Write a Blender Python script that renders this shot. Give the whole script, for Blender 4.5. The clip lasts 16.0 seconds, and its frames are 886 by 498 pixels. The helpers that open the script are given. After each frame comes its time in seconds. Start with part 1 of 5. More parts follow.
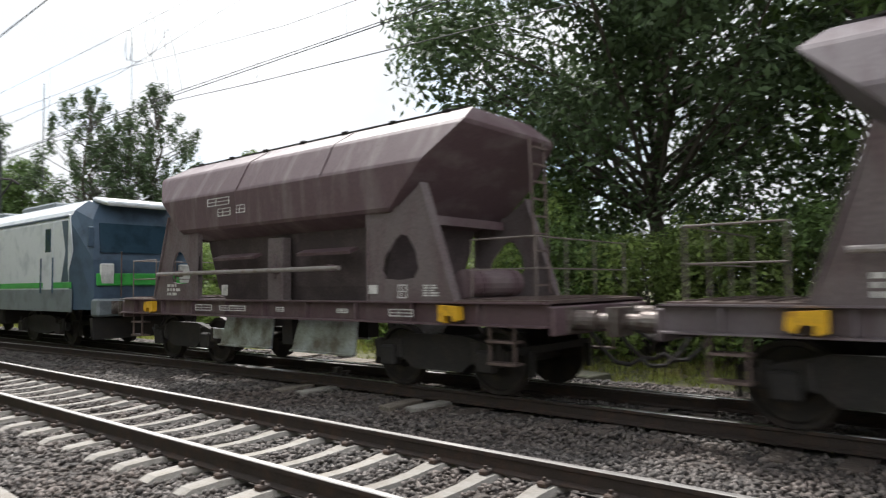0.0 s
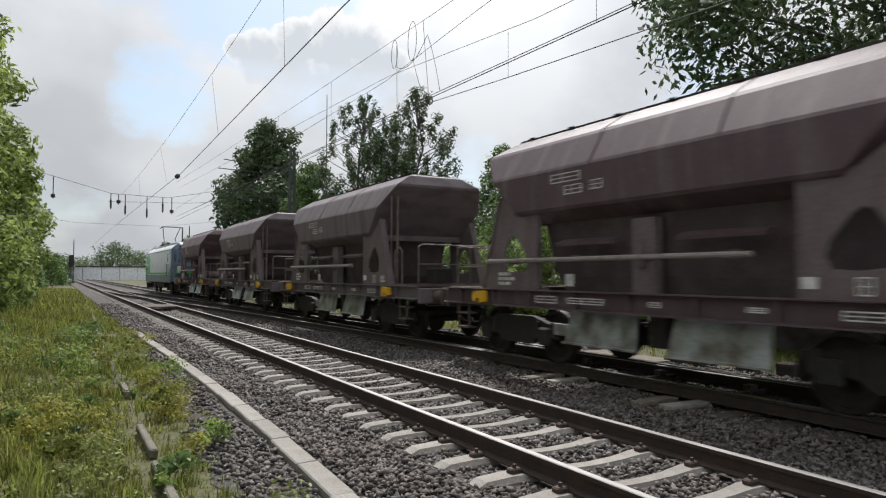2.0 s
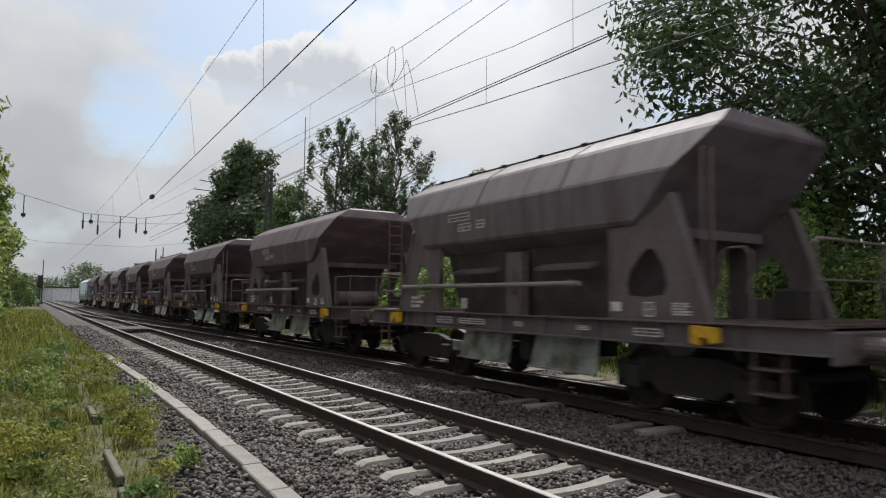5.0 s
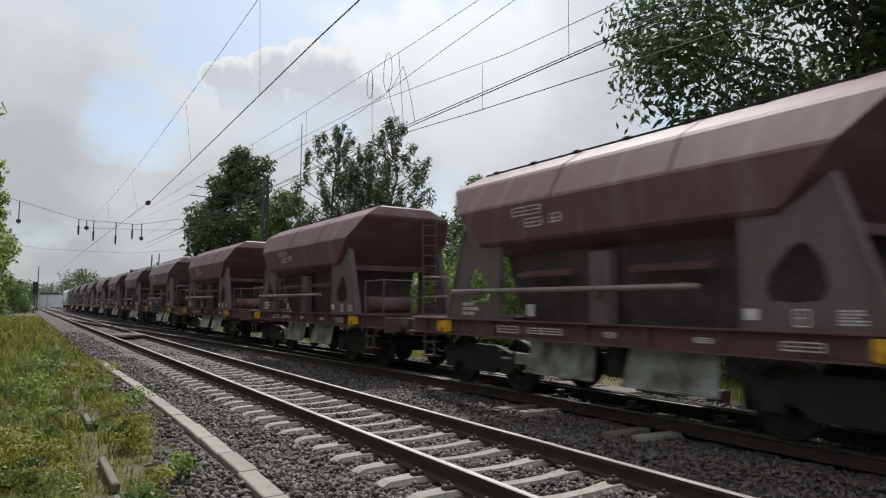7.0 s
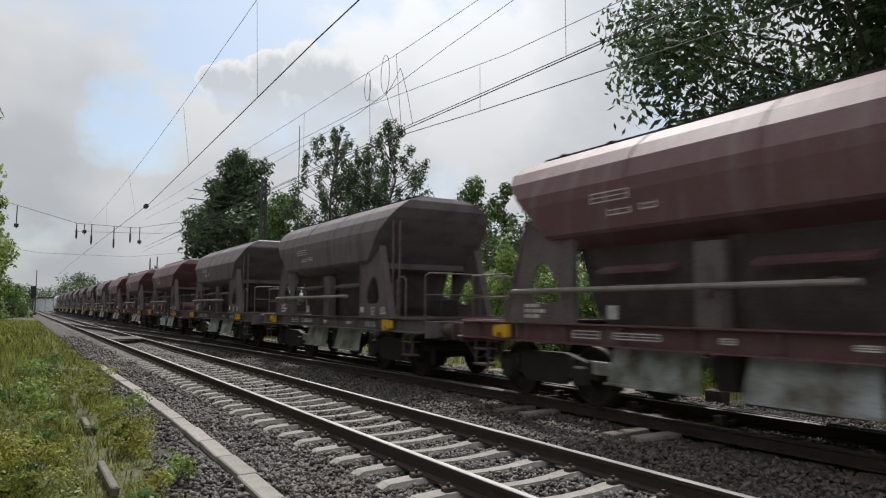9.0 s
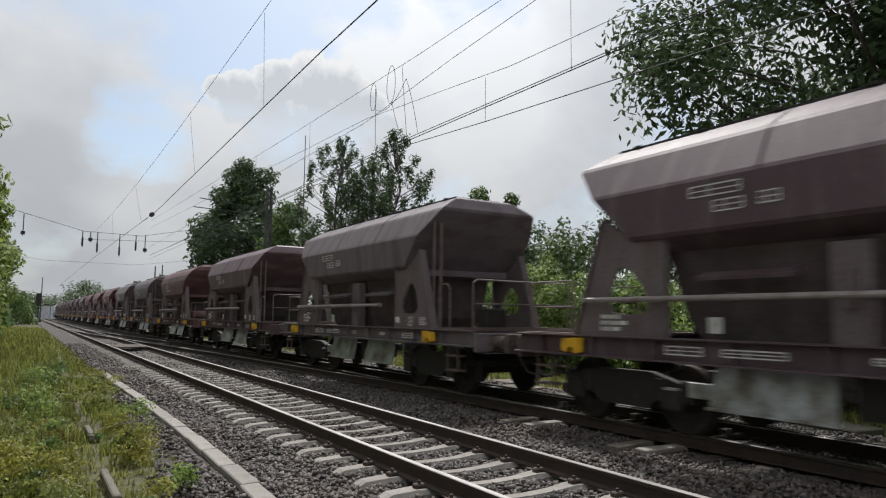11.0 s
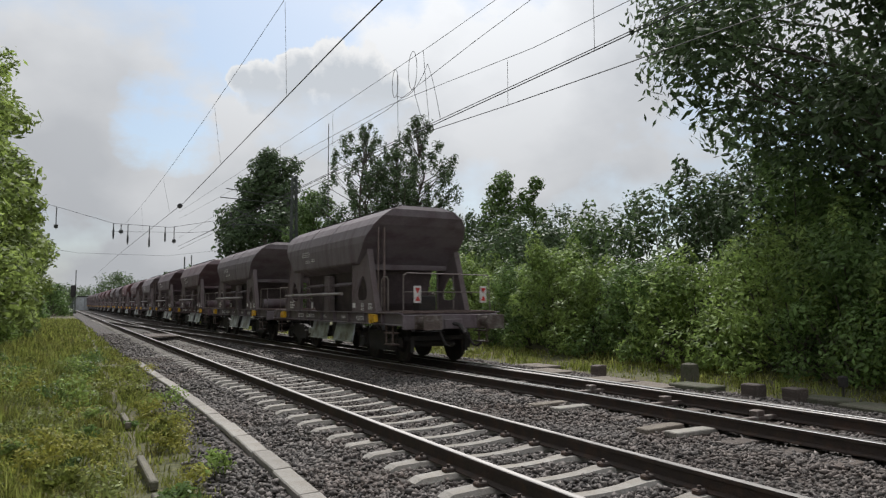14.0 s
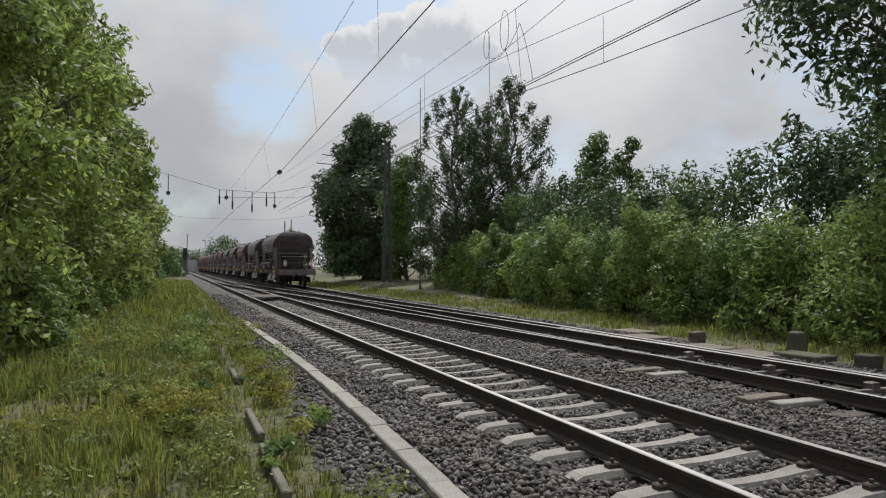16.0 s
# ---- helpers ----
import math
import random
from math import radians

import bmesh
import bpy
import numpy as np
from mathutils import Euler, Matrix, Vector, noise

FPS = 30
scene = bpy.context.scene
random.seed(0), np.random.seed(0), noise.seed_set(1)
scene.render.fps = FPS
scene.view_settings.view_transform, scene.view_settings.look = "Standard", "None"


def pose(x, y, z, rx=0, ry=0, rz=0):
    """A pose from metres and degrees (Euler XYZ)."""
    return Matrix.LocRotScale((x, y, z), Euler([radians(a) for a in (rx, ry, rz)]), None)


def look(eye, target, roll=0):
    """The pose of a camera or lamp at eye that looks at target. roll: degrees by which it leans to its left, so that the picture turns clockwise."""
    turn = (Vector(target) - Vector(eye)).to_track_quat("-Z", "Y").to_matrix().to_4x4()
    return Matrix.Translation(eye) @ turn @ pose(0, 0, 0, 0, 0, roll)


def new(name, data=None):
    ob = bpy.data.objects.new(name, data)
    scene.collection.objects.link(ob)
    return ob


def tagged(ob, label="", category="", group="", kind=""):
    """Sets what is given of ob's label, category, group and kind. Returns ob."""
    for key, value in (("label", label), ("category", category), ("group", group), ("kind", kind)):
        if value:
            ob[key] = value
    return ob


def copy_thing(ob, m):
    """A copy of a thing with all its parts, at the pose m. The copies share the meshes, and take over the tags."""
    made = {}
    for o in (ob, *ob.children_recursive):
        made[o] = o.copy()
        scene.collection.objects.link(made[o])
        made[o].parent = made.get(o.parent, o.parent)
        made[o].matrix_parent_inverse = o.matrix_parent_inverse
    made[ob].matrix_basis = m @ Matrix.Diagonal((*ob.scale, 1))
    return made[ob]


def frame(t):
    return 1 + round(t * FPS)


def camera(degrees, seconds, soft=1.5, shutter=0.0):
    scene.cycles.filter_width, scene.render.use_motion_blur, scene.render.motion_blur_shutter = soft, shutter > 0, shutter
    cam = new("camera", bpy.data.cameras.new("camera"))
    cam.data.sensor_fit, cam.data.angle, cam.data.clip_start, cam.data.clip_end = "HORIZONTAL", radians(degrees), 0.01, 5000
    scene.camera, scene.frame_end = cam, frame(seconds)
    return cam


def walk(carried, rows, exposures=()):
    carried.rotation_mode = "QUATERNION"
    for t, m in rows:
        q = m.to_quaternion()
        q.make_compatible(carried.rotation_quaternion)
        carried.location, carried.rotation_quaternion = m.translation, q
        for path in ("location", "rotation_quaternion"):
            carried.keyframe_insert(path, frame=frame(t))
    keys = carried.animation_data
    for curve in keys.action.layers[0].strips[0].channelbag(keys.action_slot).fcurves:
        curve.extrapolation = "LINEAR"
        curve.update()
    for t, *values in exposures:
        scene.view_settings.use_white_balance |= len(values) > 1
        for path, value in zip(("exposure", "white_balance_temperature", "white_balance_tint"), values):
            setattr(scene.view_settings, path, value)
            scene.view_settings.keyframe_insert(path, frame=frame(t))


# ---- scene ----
# Camera: hand-held at eye height beside the line, turning only.
EYE = (0.0, 0.0, 1.52)
cam = camera(66.1, 16.0, 1.2, 0.2)
TURNS = (
    (0, -50.27, 2.93, -0.68),
    (0.5, -38.37, 2.53, -0.71),
    (1, -32.94, 1.96, -0.42),
    (1.5, -30.27, 1.70, -0.04),
    (2, -29.48, 2.22, 0.19),
    (2.5, -31.07, 3.26, 1.45),
    (3, -31.43, 3.51, 0.49),
    (3.5, -31.71, 3.58, 0.57),
    (4, -31.60, 3.84, 0.47),
    (6.5, -31.27, 4.60, 0.91),
    (7, -31.69, 4.73, 0.54),
    (7.5, -31.85, 4.57, 0.83),
    (8, -31.93, 4.42, 0.56),
    (8.5, -31.61, 4.51, 0.46),
    (9, -31.82, 4.87, 0.19),
    (11.5, -31.46, 5.76, 0.72),
    (12, -31.69, 5.34, 0.94),
    (12.5, -32.09, 5.49, 1.03),
    (13, -32.53, 5.65, 0.83),
    (13.5, -31.96, 5.38, 0.24),
    (14, -29.33, 4.49, -0.31),
    (14.5, -26.02, 2.71, -0.17),
    (15, -23.74, 1.62, 0.39),
    (15.5, -22.51, 1.04, -0.17),
    (16, -21.60, 1.45, -0.00),
)
walk(cam, [(t, pose(*EYE, 90 + pitch, 0, yaw) @ pose(0, 0, 0, 0, 0, roll)) for t, yaw, pitch, roll in TURNS],
     exposures=[(0.0, 0.74), (0.5, 0.62), (1.0, 0.42), (1.6, 0.28), (2.4, 0.14), (3.0, 0.1), (5.0, 0.0), (13.5, 0.0), (15.0, -0.1), (16.0, -0.12)])


# World: broken cloud over a pale blue sky; the sun stands ahead, over the far side of the line.
SUN_EL, SUN_AZ = radians(52), radians(28)


def make_world():
    world = bpy.data.worlds.new("sky")
    scene.world = world
    world.use_nodes = True
    nt = world.node_tree
    nt.nodes.clear()
    N, L = nt.nodes.new, nt.links.new
    out, bg = N("ShaderNodeOutputWorld"), N("ShaderNodeBackground")
    sky = N("ShaderNodeTexSky")
    sky.sky_type, sky.sun_disc = "NISHITA", False
    sky.sun_elevation, sky.sun_rotation = SUN_EL, SUN_AZ
    sky.air_density, sky.dust_density = 1.0, 2.0
    co = N("ShaderNodeTexCoord")

    def math_node(op, a, b=None, clamp=False):
        n = N("ShaderNodeMath")
        n.operation, n.use_clamp = op, clamp
        for i, v in enumerate((a, b)):
            if v is None:
                continue
            if isinstance(v, (int, float)):
                n.inputs[i].default_value = v
            else:
                L(v, n.inputs[i])
        return n.outputs[0]

    def noise_node(scale, detail, rough, stretch=(1, 1, 1), shift=(0, 0, 0)):
        m = N("ShaderNodeMapping")
        m.inputs["Scale"].default_value, m.inputs["Location"].default_value = stretch, shift
        n = N("ShaderNodeTexNoise")
        n.inputs["Scale"].default_value, n.inputs["Detail"].default_value = scale, detail
        n.inputs["Roughness"].default_value = rough
        L(co.outputs["Generated"], m.inputs["Vector"])
        L(m.outputs[0], n.inputs["Vector"])
        return n.outputs["Fac"]

    broad = noise_node(2.4, 5, 0.45, (1, 1, 1.5), (0.35, 0.1, 0.0))
    fine = noise_node(8.0, 7, 0.55, (1, 1, 1.4))
    mix = math_node("ADD", math_node("MULTIPLY", broad, 0.8), math_node("MULTIPLY", fine, 0.28))

    # One heaped cloud, from a few soft lobes.
    def lobe(az, el, radius):
        d = Vector((math.sin(radians(az)) * math.cos(radians(el)), math.cos(radians(az)) * math.cos(radians(el)), math.sin(radians(el))))
        n = N("ShaderNodeVectorMath")
        n.operation = "DOT_PRODUCT"
        L(co.outputs["Generated"], n.inputs[0])
        n.inputs[1].default_value = d
        edge = math.cos(radians(radius))
        return math_node("DIVIDE", math_node("SUBTRACT", n.outputs["Value"], edge), 1 - edge)

    heap = lobe(20, 18.6, 2.6)
    for az, el, radius in ((22.4, 18.6, 2.6), (17.2, 18.4, 2.3), (14.4, 17.2, 2.3), (24.4, 16.8, 2.0), (20.5, 16.6, 3.2), (16.5, 16.2, 2.8), (26.2, 15.4, 1.6), (12.6, 17.8, 1.2)):
        heap = math_node("MAXIMUM", heap, lobe(az, el, radius))
    ruffle = math_node("MULTIPLY", math_node("SUBTRACT", noise_node(30, 8, 0.62), 0.5), 2.6)
    heap = math_node("ADD", heap, ruffle)
    sep = N("ShaderNodeSeparateXYZ")
    L(co.outputs["Generated"], sep.inputs[0])
    foot = math_node("MULTIPLY", math_node("SUBTRACT", sep.outputs["Z"], 0.235), 16.0, True)
    heap_mask = math_node("MULTIPLY", math_node("MULTIPLY", math_node("ADD", heap, 0.2), 3.2, True), foot)

    ramp = N("ShaderNodeValToRGB")
    ramp.color_ramp.elements[0].position, ramp.color_ramp.elements[0].color = 0.37, (0, 0, 0, 1)
    ramp.color_ramp.elements[1].position, ramp.color_ramp.elements[1].color = 0.5, (1, 1, 1, 1)
    L(mix, ramp.inputs[0])
    clear = lobe(12.5, 22.5, 6.5)
    for az, el, radius in ((7, 14.0, 4.0), (18, 24.0, 5.0), (8, 26, 5.0), (24, 26, 4.0), (34, 28, 5.0)):
        clear = math_node("MAXIMUM", clear, lobe(az, el, radius))
    clear = math_node("ADD", clear, math_node("MULTIPLY", math_node("SUBTRACT", noise_node(9, 7, 0.6, (1, 1, 1.6), (0.2, 0.7, 0.1)), 0.5), 3.0))
    clear = math_node("MULTIPLY", clear, 1.4, True)
    thick = math_node("MULTIPLY", ramp.outputs[0], math_node("SUBTRACT", 1.0, math_node("MULTIPLY", clear, 0.92)))
    cover = math_node("MAXIMUM", thick, heap_mask)

    tone = N("ShaderNodeValToRGB")
    tone.color_ramp.elements[0].position, tone.color_ramp.elements[0].color = 0.36, (6.6, 6.85, 7.25, 1)
    tone.color_ramp.elements[1].position, tone.color_ramp.elements[1].color = 0.62, (8.4, 8.6, 8.9, 1)
    L(noise_node(4.6, 6, 0.5, (1, 1, 1.5), (0.9, 0.4, 0.2)), tone.inputs[0])
    # the heap: white rim, grey-blue heart
    heart = N("ShaderNodeMix")
    heart.data_type = "RGBA"
    L(math_node("ADD", math_node("MULTIPLY", heap, 1.1), math_node("MULTIPLY", math_node("SUBTRACT", 0.325, sep.outputs["Z"]), 9.0), True), heart.inputs["Factor"])
    heart.inputs["A"].default_value, heart.inputs["B"].default_value = (9.6, 9.7, 9.8, 1), (6.5, 6.9, 7.4, 1)
    bright = N("ShaderNodeMix")
    bright.data_type = "RGBA"
    L(heap_mask, bright.inputs["Factor"])
    # thin cloud glows towards the veiled sun, and cloud opposite the sun is lit from the front
    veil = N("ShaderNodeVectorMath")
    veil.operation = "DOT_PRODUCT"
    L(co.outputs["Generated"], veil.inputs[0])
    veil.inputs[1].default_value = (math.sin(SUN_AZ) * math.cos(SUN_EL), math.cos(SUN_AZ) * math.cos(SUN_EL), math.sin(SUN_EL))
    glow = math_node("MULTIPLY", math_node("POWER", math_node("MAXIMUM", veil.outputs["Value"], 0.0), 3.0), 1.38)
    front = math_node("MULTIPLY", math_node("MAXIMUM", math_node("SUBTRACT", 0.75, veil.outputs["Value"]), 0.0), 0.95)
    lift = math_node("ADD", math_node("ADD", glow, front), 0.29)
    lit = N("ShaderNodeVectorMath")
    lit.operation = "SCALE"
    L(tone.outputs[0], lit.inputs[0])
    L(lift, lit.inputs["Scale"])
    L(lit.outputs[0], bright.inputs["A"])
    L(heart.outputs["Result"], bright.inputs["B"])

    blue = N("ShaderNodeMix")
    blue.data_type, blue.blend_type = "RGBA", "ADD"
    blue.inputs["Factor"].default_value = 1.0
    L(sky.outputs[0], blue.inputs["A"])
    blue.inputs["B"].default_value = (0.9, 1.65, 2.2, 1)

    fin = N("ShaderNodeMix")
    fin.data_type = "RGBA"
    L(cover, fin.inputs["Factor"])
    L(blue.outputs["Result"], fin.inputs["A"])
    L(bright.outputs["Result"], fin.inputs["B"])
    L(fin.outputs["Result"], bg.inputs["Color"])
    bg.inputs["Strength"].default_value = 0.092
    L(bg.outputs[0], out.inputs[0])


make_world()
sun = new("sun", bpy.data.lights.new("sun", "SUN"))
sun.data.energy, sun.data.angle, sun.data.color = 3.9, radians(5), (1.0, 0.98, 0.95)
sun.matrix_world = look((0, 0, 60), Vector((0, 0, 60)) - Vector((math.sin(SUN_AZ) * math.cos(SUN_EL), math.cos(SUN_AZ) * math.cos(SUN_EL), math.sin(SUN_EL))))


# ---- materials ----
def material(name, colour, rough=0.7, metal=0.0, scale=6.0, vary=0.25, grain=60.0, bump=0.15, second=None, amount=0.5, stretch=(1, 1, 1), per_object=0.0, island=0.0, spec=0.5, through_light=0.0):
    """A two-scale procedural surface in object space: large stains of a second colour and fine grain with relief."""
    m = bpy.data.materials.new(name)
    m.use_nodes = True
    nt = m.node_tree
    N, L = nt.nodes.new, nt.links.new
    bsdf = nt.nodes["Principled BSDF"]
    co, mp = N("ShaderNodeTexCoord"), N("ShaderNodeMapping")
    mp.inputs["Scale"].default_value = stretch
    L(co.outputs["Object"], mp.inputs["Vector"])
    big, small = N("ShaderNodeTexNoise"), N("ShaderNodeTexNoise")
    for n, s, d in ((big, scale, 5), (small, grain, 3)):
        n.inputs["Scale"].default_value, n.inputs["Detail"].default_value = s, d
        n.inputs["Roughness"].default_value = 0.6
        L(mp.outputs[0], n.inputs["Vector"])
    ramp = N("ShaderNodeValToRGB")
    ramp.color_ramp.elements[0].position, ramp.color_ramp.elements[1].position = 0.62 - 0.3 * amount, 0.78 - 0.2 * amount
    L(big.outputs["Fac"], ramp.inputs[0])
    mix = N("ShaderNodeMix")
    mix.data_type = "RGBA"
    L(ramp.outputs[0], mix.inputs["Factor"])
    second = second or tuple(c * 0.6 for c in colour)
    mix.inputs["A"].default_value, mix.inputs["B"].default_value = (*colour, 1), (*second, 1)
    val = N("ShaderNodeMapRange")
    val.inputs["From Min"].default_value, val.inputs["From Max"].default_value = 0.3, 0.7
    val.inputs["To Min"].default_value, val.inputs["To Max"].default_value = 1 - vary, 1 + vary
    L(small.outputs["Fac"], val.inputs["Value"])
    hsv = N("ShaderNodeHueSaturation")
    L(mix.outputs["Result"], hsv.inputs["Color"])
    last = val.outputs[0]
    for on, node, sock in ((per_object, "ShaderNodeObjectInfo", "Random"), (island, "ShaderNodeNewGeometry", "Random Per Island")):
        if on:
            src, r, mul = N(node), N("ShaderNodeMapRange"), N("ShaderNodeMath")
            r.inputs["To Min"].default_value, r.inputs["To Max"].default_value = 1 - on, 1 + on
            L(src.outputs[sock], r.inputs["Value"])
            mul.operation = "MULTIPLY"
            L(last, mul.inputs[0]), L(r.outputs[0], mul.inputs[1])
            last = mul.outputs[0]
    L(last, hsv.inputs["Value"])
    L(hsv.outputs[0], bsdf.inputs["Base Color"])
    bsdf.inputs["Roughness"].default_value, bsdf.inputs["Metallic"].default_value = rough, metal
    bsdf.inputs["Specular IOR Level"].default_value = spec
    if bump:
        b = N("ShaderNodeBump")
        b.inputs["Strength"].default_value, b.inputs["Distance"].default_value = bump, 0.02
        L(small.outputs["Fac"], b.inputs["Height"])
        L(b.outputs[0], bsdf.inputs["Normal"])
    if through_light:
        tr, ms = N("ShaderNodeBsdfTranslucent"), N("ShaderNodeMixShader")
        L(hsv.outputs[0], tr.inputs["Color"])
        ms.inputs[0].default_value = through_light
        L(bsdf.outputs[0], ms.inputs[1]), L(tr.outputs[0], ms.inputs[2])
        L(ms.outputs[0], nt.nodes["Material Output"].inputs["Surface"])
    return m


PAINTS = {
    "brown": material("brown_paint", (0.118, 0.073, 0.082), 0.6, 0, 1.3, 0.3, 45, 0.1, (0.185, 0.142, 0.146), 0.45, (1, 2.6, 0.4)),
    "red": material("oxide_red_paint", (0.142, 0.068, 0.074), 0.6, 0, 1.3, 0.3, 45, 0.1, (0.19, 0.128, 0.13), 0.4, (1, 2.6, 0.4)),
    "grey": material("dusty_grey_brown_paint", (0.165, 0.138, 0.148), 0.65, 0, 1.3, 0.3, 45, 0.1, (0.112, 0.08, 0.088), 0.55, (1, 2.6, 0.4)),
    "dark": material("dark_brown_paint", (0.098, 0.062, 0.073), 0.6, 0, 1.3, 0.3, 45, 0.1, (0.15, 0.112, 0.118), 0.45, (1, 2.6, 0.4)),
}
DUSTY = material("dust_covered_frame_paint", (0.155, 0.125, 0.126), 0.8, 0, 2.2, 0.3, 40, 0.15, (0.125, 0.085, 0.088), 0.5, (1, 1.5, 0.6))
PAINT = PAINTS["brown"]
GRIME = material("grimy_dark_steel", (0.03, 0.027, 0.026), 0.8, 0.1, 3, 0.3, 40, 0.2, (0.045, 0.035, 0.03))
SILVER = material("worn_galvanised_plate", (0.56, 0.58, 0.62), 0.36, 0.65, 2.5, 0.2, 30, 0.1, (0.22, 0.19, 0.17), 0.75)
YELLOW = material("yellow_paint", (0.75, 0.42, 0.02), 0.55, 0, 8, 0.15, 60, 0.1, (0.45, 0.22, 0.03), 0.4)
WHITE = material("white_paint", (0.7, 0.68, 0.66), 0.6, 0, 8, 0.1, 80, 0)
TUBE = material("worn_tube_steel", (0.16, 0.115, 0.105), 0.5, 0.2, 6, 0.2, 50, 0.1)
ROD = material("bare_worn_tube", (0.3, 0.27, 0.26), 0.45, 0.3, 4, 0.2, 40, 0.05, (0.2, 0.15, 0.13), 0.4)
RAILING = material("worn_railing_steel", (0.2, 0.165, 0.15), 0.65, 0.1, 6, 0.2, 50, 0.05)
RAILSIDE = material("rusty_rail_steel", (0.045, 0.033, 0.028), 0.8, 0.1, 5, 0.3, 60, 0.25, (0.07, 0.042, 0.03))
RAILTOP = material("polished_rail_head", (0.3, 0.285, 0.275), 0.58, 0.7, 6, 0.15, 40, 0.03, stretch=(1, 0.1, 1))
BRIGHT = material("mirror_worn_rail_head", (0.5, 0.49, 0.48), 0.28, 0.9, 6, 0.1, 40, 0.02, stretch=(1, 0.1, 1))
CONCRETE = material("weathered_concrete", (0.3, 0.28, 0.256), 0.9, 0, 4, 0.2, 55, 0.3, (0.25, 0.225, 0.196), 0.55, per_object=0.12)
OLD_CONCRETE = material("mossy_stained_concrete", (0.17, 0.155, 0.125), 0.95, 0, 5, 0.3, 40, 0.4, (0.09, 0.085, 0.06), 0.5)
WOOD = material("tarred_timber", (0.085, 0.065, 0.055), 0.85, 0, 4, 0.3, 40, 0.4, (0.14, 0.115, 0.1), 0.4, (6, 0.6, 6), per_object=0.2)
# Bed darker than STONE: shade in the gaps between stones is in its colour.
BALLAST = material("grey_brown_ballast", (0.06, 0.052, 0.048), 0.9, 0, 1.4, 0.65, 26, 1.0, (0.065, 0.05, 0.042), 0.5)
STONE = material("crushed_stone", (0.115, 0.101, 0.094), 0.8, 0, 0.5, 0.25, 60, 0.3, (0.1, 0.076, 0.065), 0.5, island=0.7)
SOIL = material("grassy_soil", (0.085, 0.085, 0.036), 0.95, 0, 0.5, 0.5, 12, 0.8, (0.1, 0.078, 0.045), 0.5)
WIRE = material("copper_wire", (0.06, 0.06, 0.06), 0.6, 0.3, 5, 0.1, 20, 0)
MAST = material("green_grey_mast_steel", (0.075, 0.085, 0.075), 0.7, 0.2, 4, 0.25, 40, 0.1)


# ---- mesh helpers ----
def obj(name, bm, mat, parent=None, label="", smooth=False):
    me = bpy.data.meshes.new(name)
    bm.normal_update()
    bm.to_mesh(me)
    bm.free()
    for m in (mat if isinstance(mat, (list, tuple)) else [mat]):
        me.materials.append(m)
    if smooth:
        me.shade_smooth()
    ob = new(name, me)
    ob.parent = parent
    return tagged(ob, label)


def part(name, bm, mat, parent, label="", smooth=False):
    return obj(name, bm, mat, parent, label, smooth)


def thing(name, label, category, group="", kind=""):
    return tagged(new(name), label, category, group, kind)


def box(bm, c, s, rot=None, bevel=0.0):
    m = Matrix.Translation(c) @ (rot or Matrix()) @ Matrix.Diagonal((*s, 1))
    vs = bmesh.ops.create_cube(bm, size=1, matrix=m)["verts"]
    if bevel:
        es = list({e for v in vs for e in v.link_edges})
        bmesh.ops.bevel(bm, geom=es, offset=bevel, segments=1, affect="EDGES")
    return bm


def tube(bm, a, b, r, n=8, r2=None):
    a, b = Vector(a), Vector(b)
    r2 = r if r2 is None else r2
    turn = (b - a).to_track_quat("Z", "Y").to_matrix()
    dirs = [turn @ Vector((math.cos(k * math.tau / n), math.sin(k * math.tau / n), 0)) for k in range(n)]
    lo, hi = [bm.verts.new(a + d * r) for d in dirs], [bm.verts.new(b + d * r2) for d in dirs]
    for k in range(n):
        j = (k + 1) % n
        bm.faces.new((lo[k], lo[j], hi[j], hi[k]))
    bm.faces.new(lo[::-1]), bm.faces.new(hi)
    return bm


def path_tube(bm, pts, r, n=6):
    """One continuous tube along the points."""
    pts = [Vector(p) for p in pts]
    ways = [(b - a).normalized() for a, b in zip(pts, pts[1:])]
    rings = []
    side = ways[0].orthogonal().normalized()
    for i, p in enumerate(pts):
        way = (ways[max(0, i - 1)] + ways[min(i, len(ways) - 1)])
        way = way.normalized() if way.length > 1e-6 else ways[min(i, len(ways) - 1)]
        side = (side - way * side.dot(way)).normalized()
        up = way.cross(side)
        rings.append([bm.verts.new(p + (side * math.cos(k * math.tau / n) + up * math.sin(k * math.tau / n)) * r) for k in range(n)])
    for a, b in zip(rings, rings[1:]):
        for k in range(n):
            j = (k + 1) % n
            bm.faces.new((a[k], a[j], b[j], b[k]))
    bm.faces.new(rings[0][::-1]), bm.faces.new(rings[-1])
    return bm


def slab(bm, pts, axis, lo, hi):
    """A prism: the outline pts in the two other axes, from lo to hi along axis."""
    def at(p, w):
        p = list(p)
        p.insert("xyz".index(axis), w)
        return bm.verts.new(p)
    a, b = [at(p, lo) for p in pts], [at(p, hi) for p in pts]
    bm.faces.new(a), bm.faces.new(b[::-1])
    for i in range(len(pts)):
        j = (i + 1) % len(pts)
        bm.faces.new((a[j], a[i], b[i], b[j]))
    bmesh.ops.recalc_face_normals(bm, faces=bm.faces)
    return bm


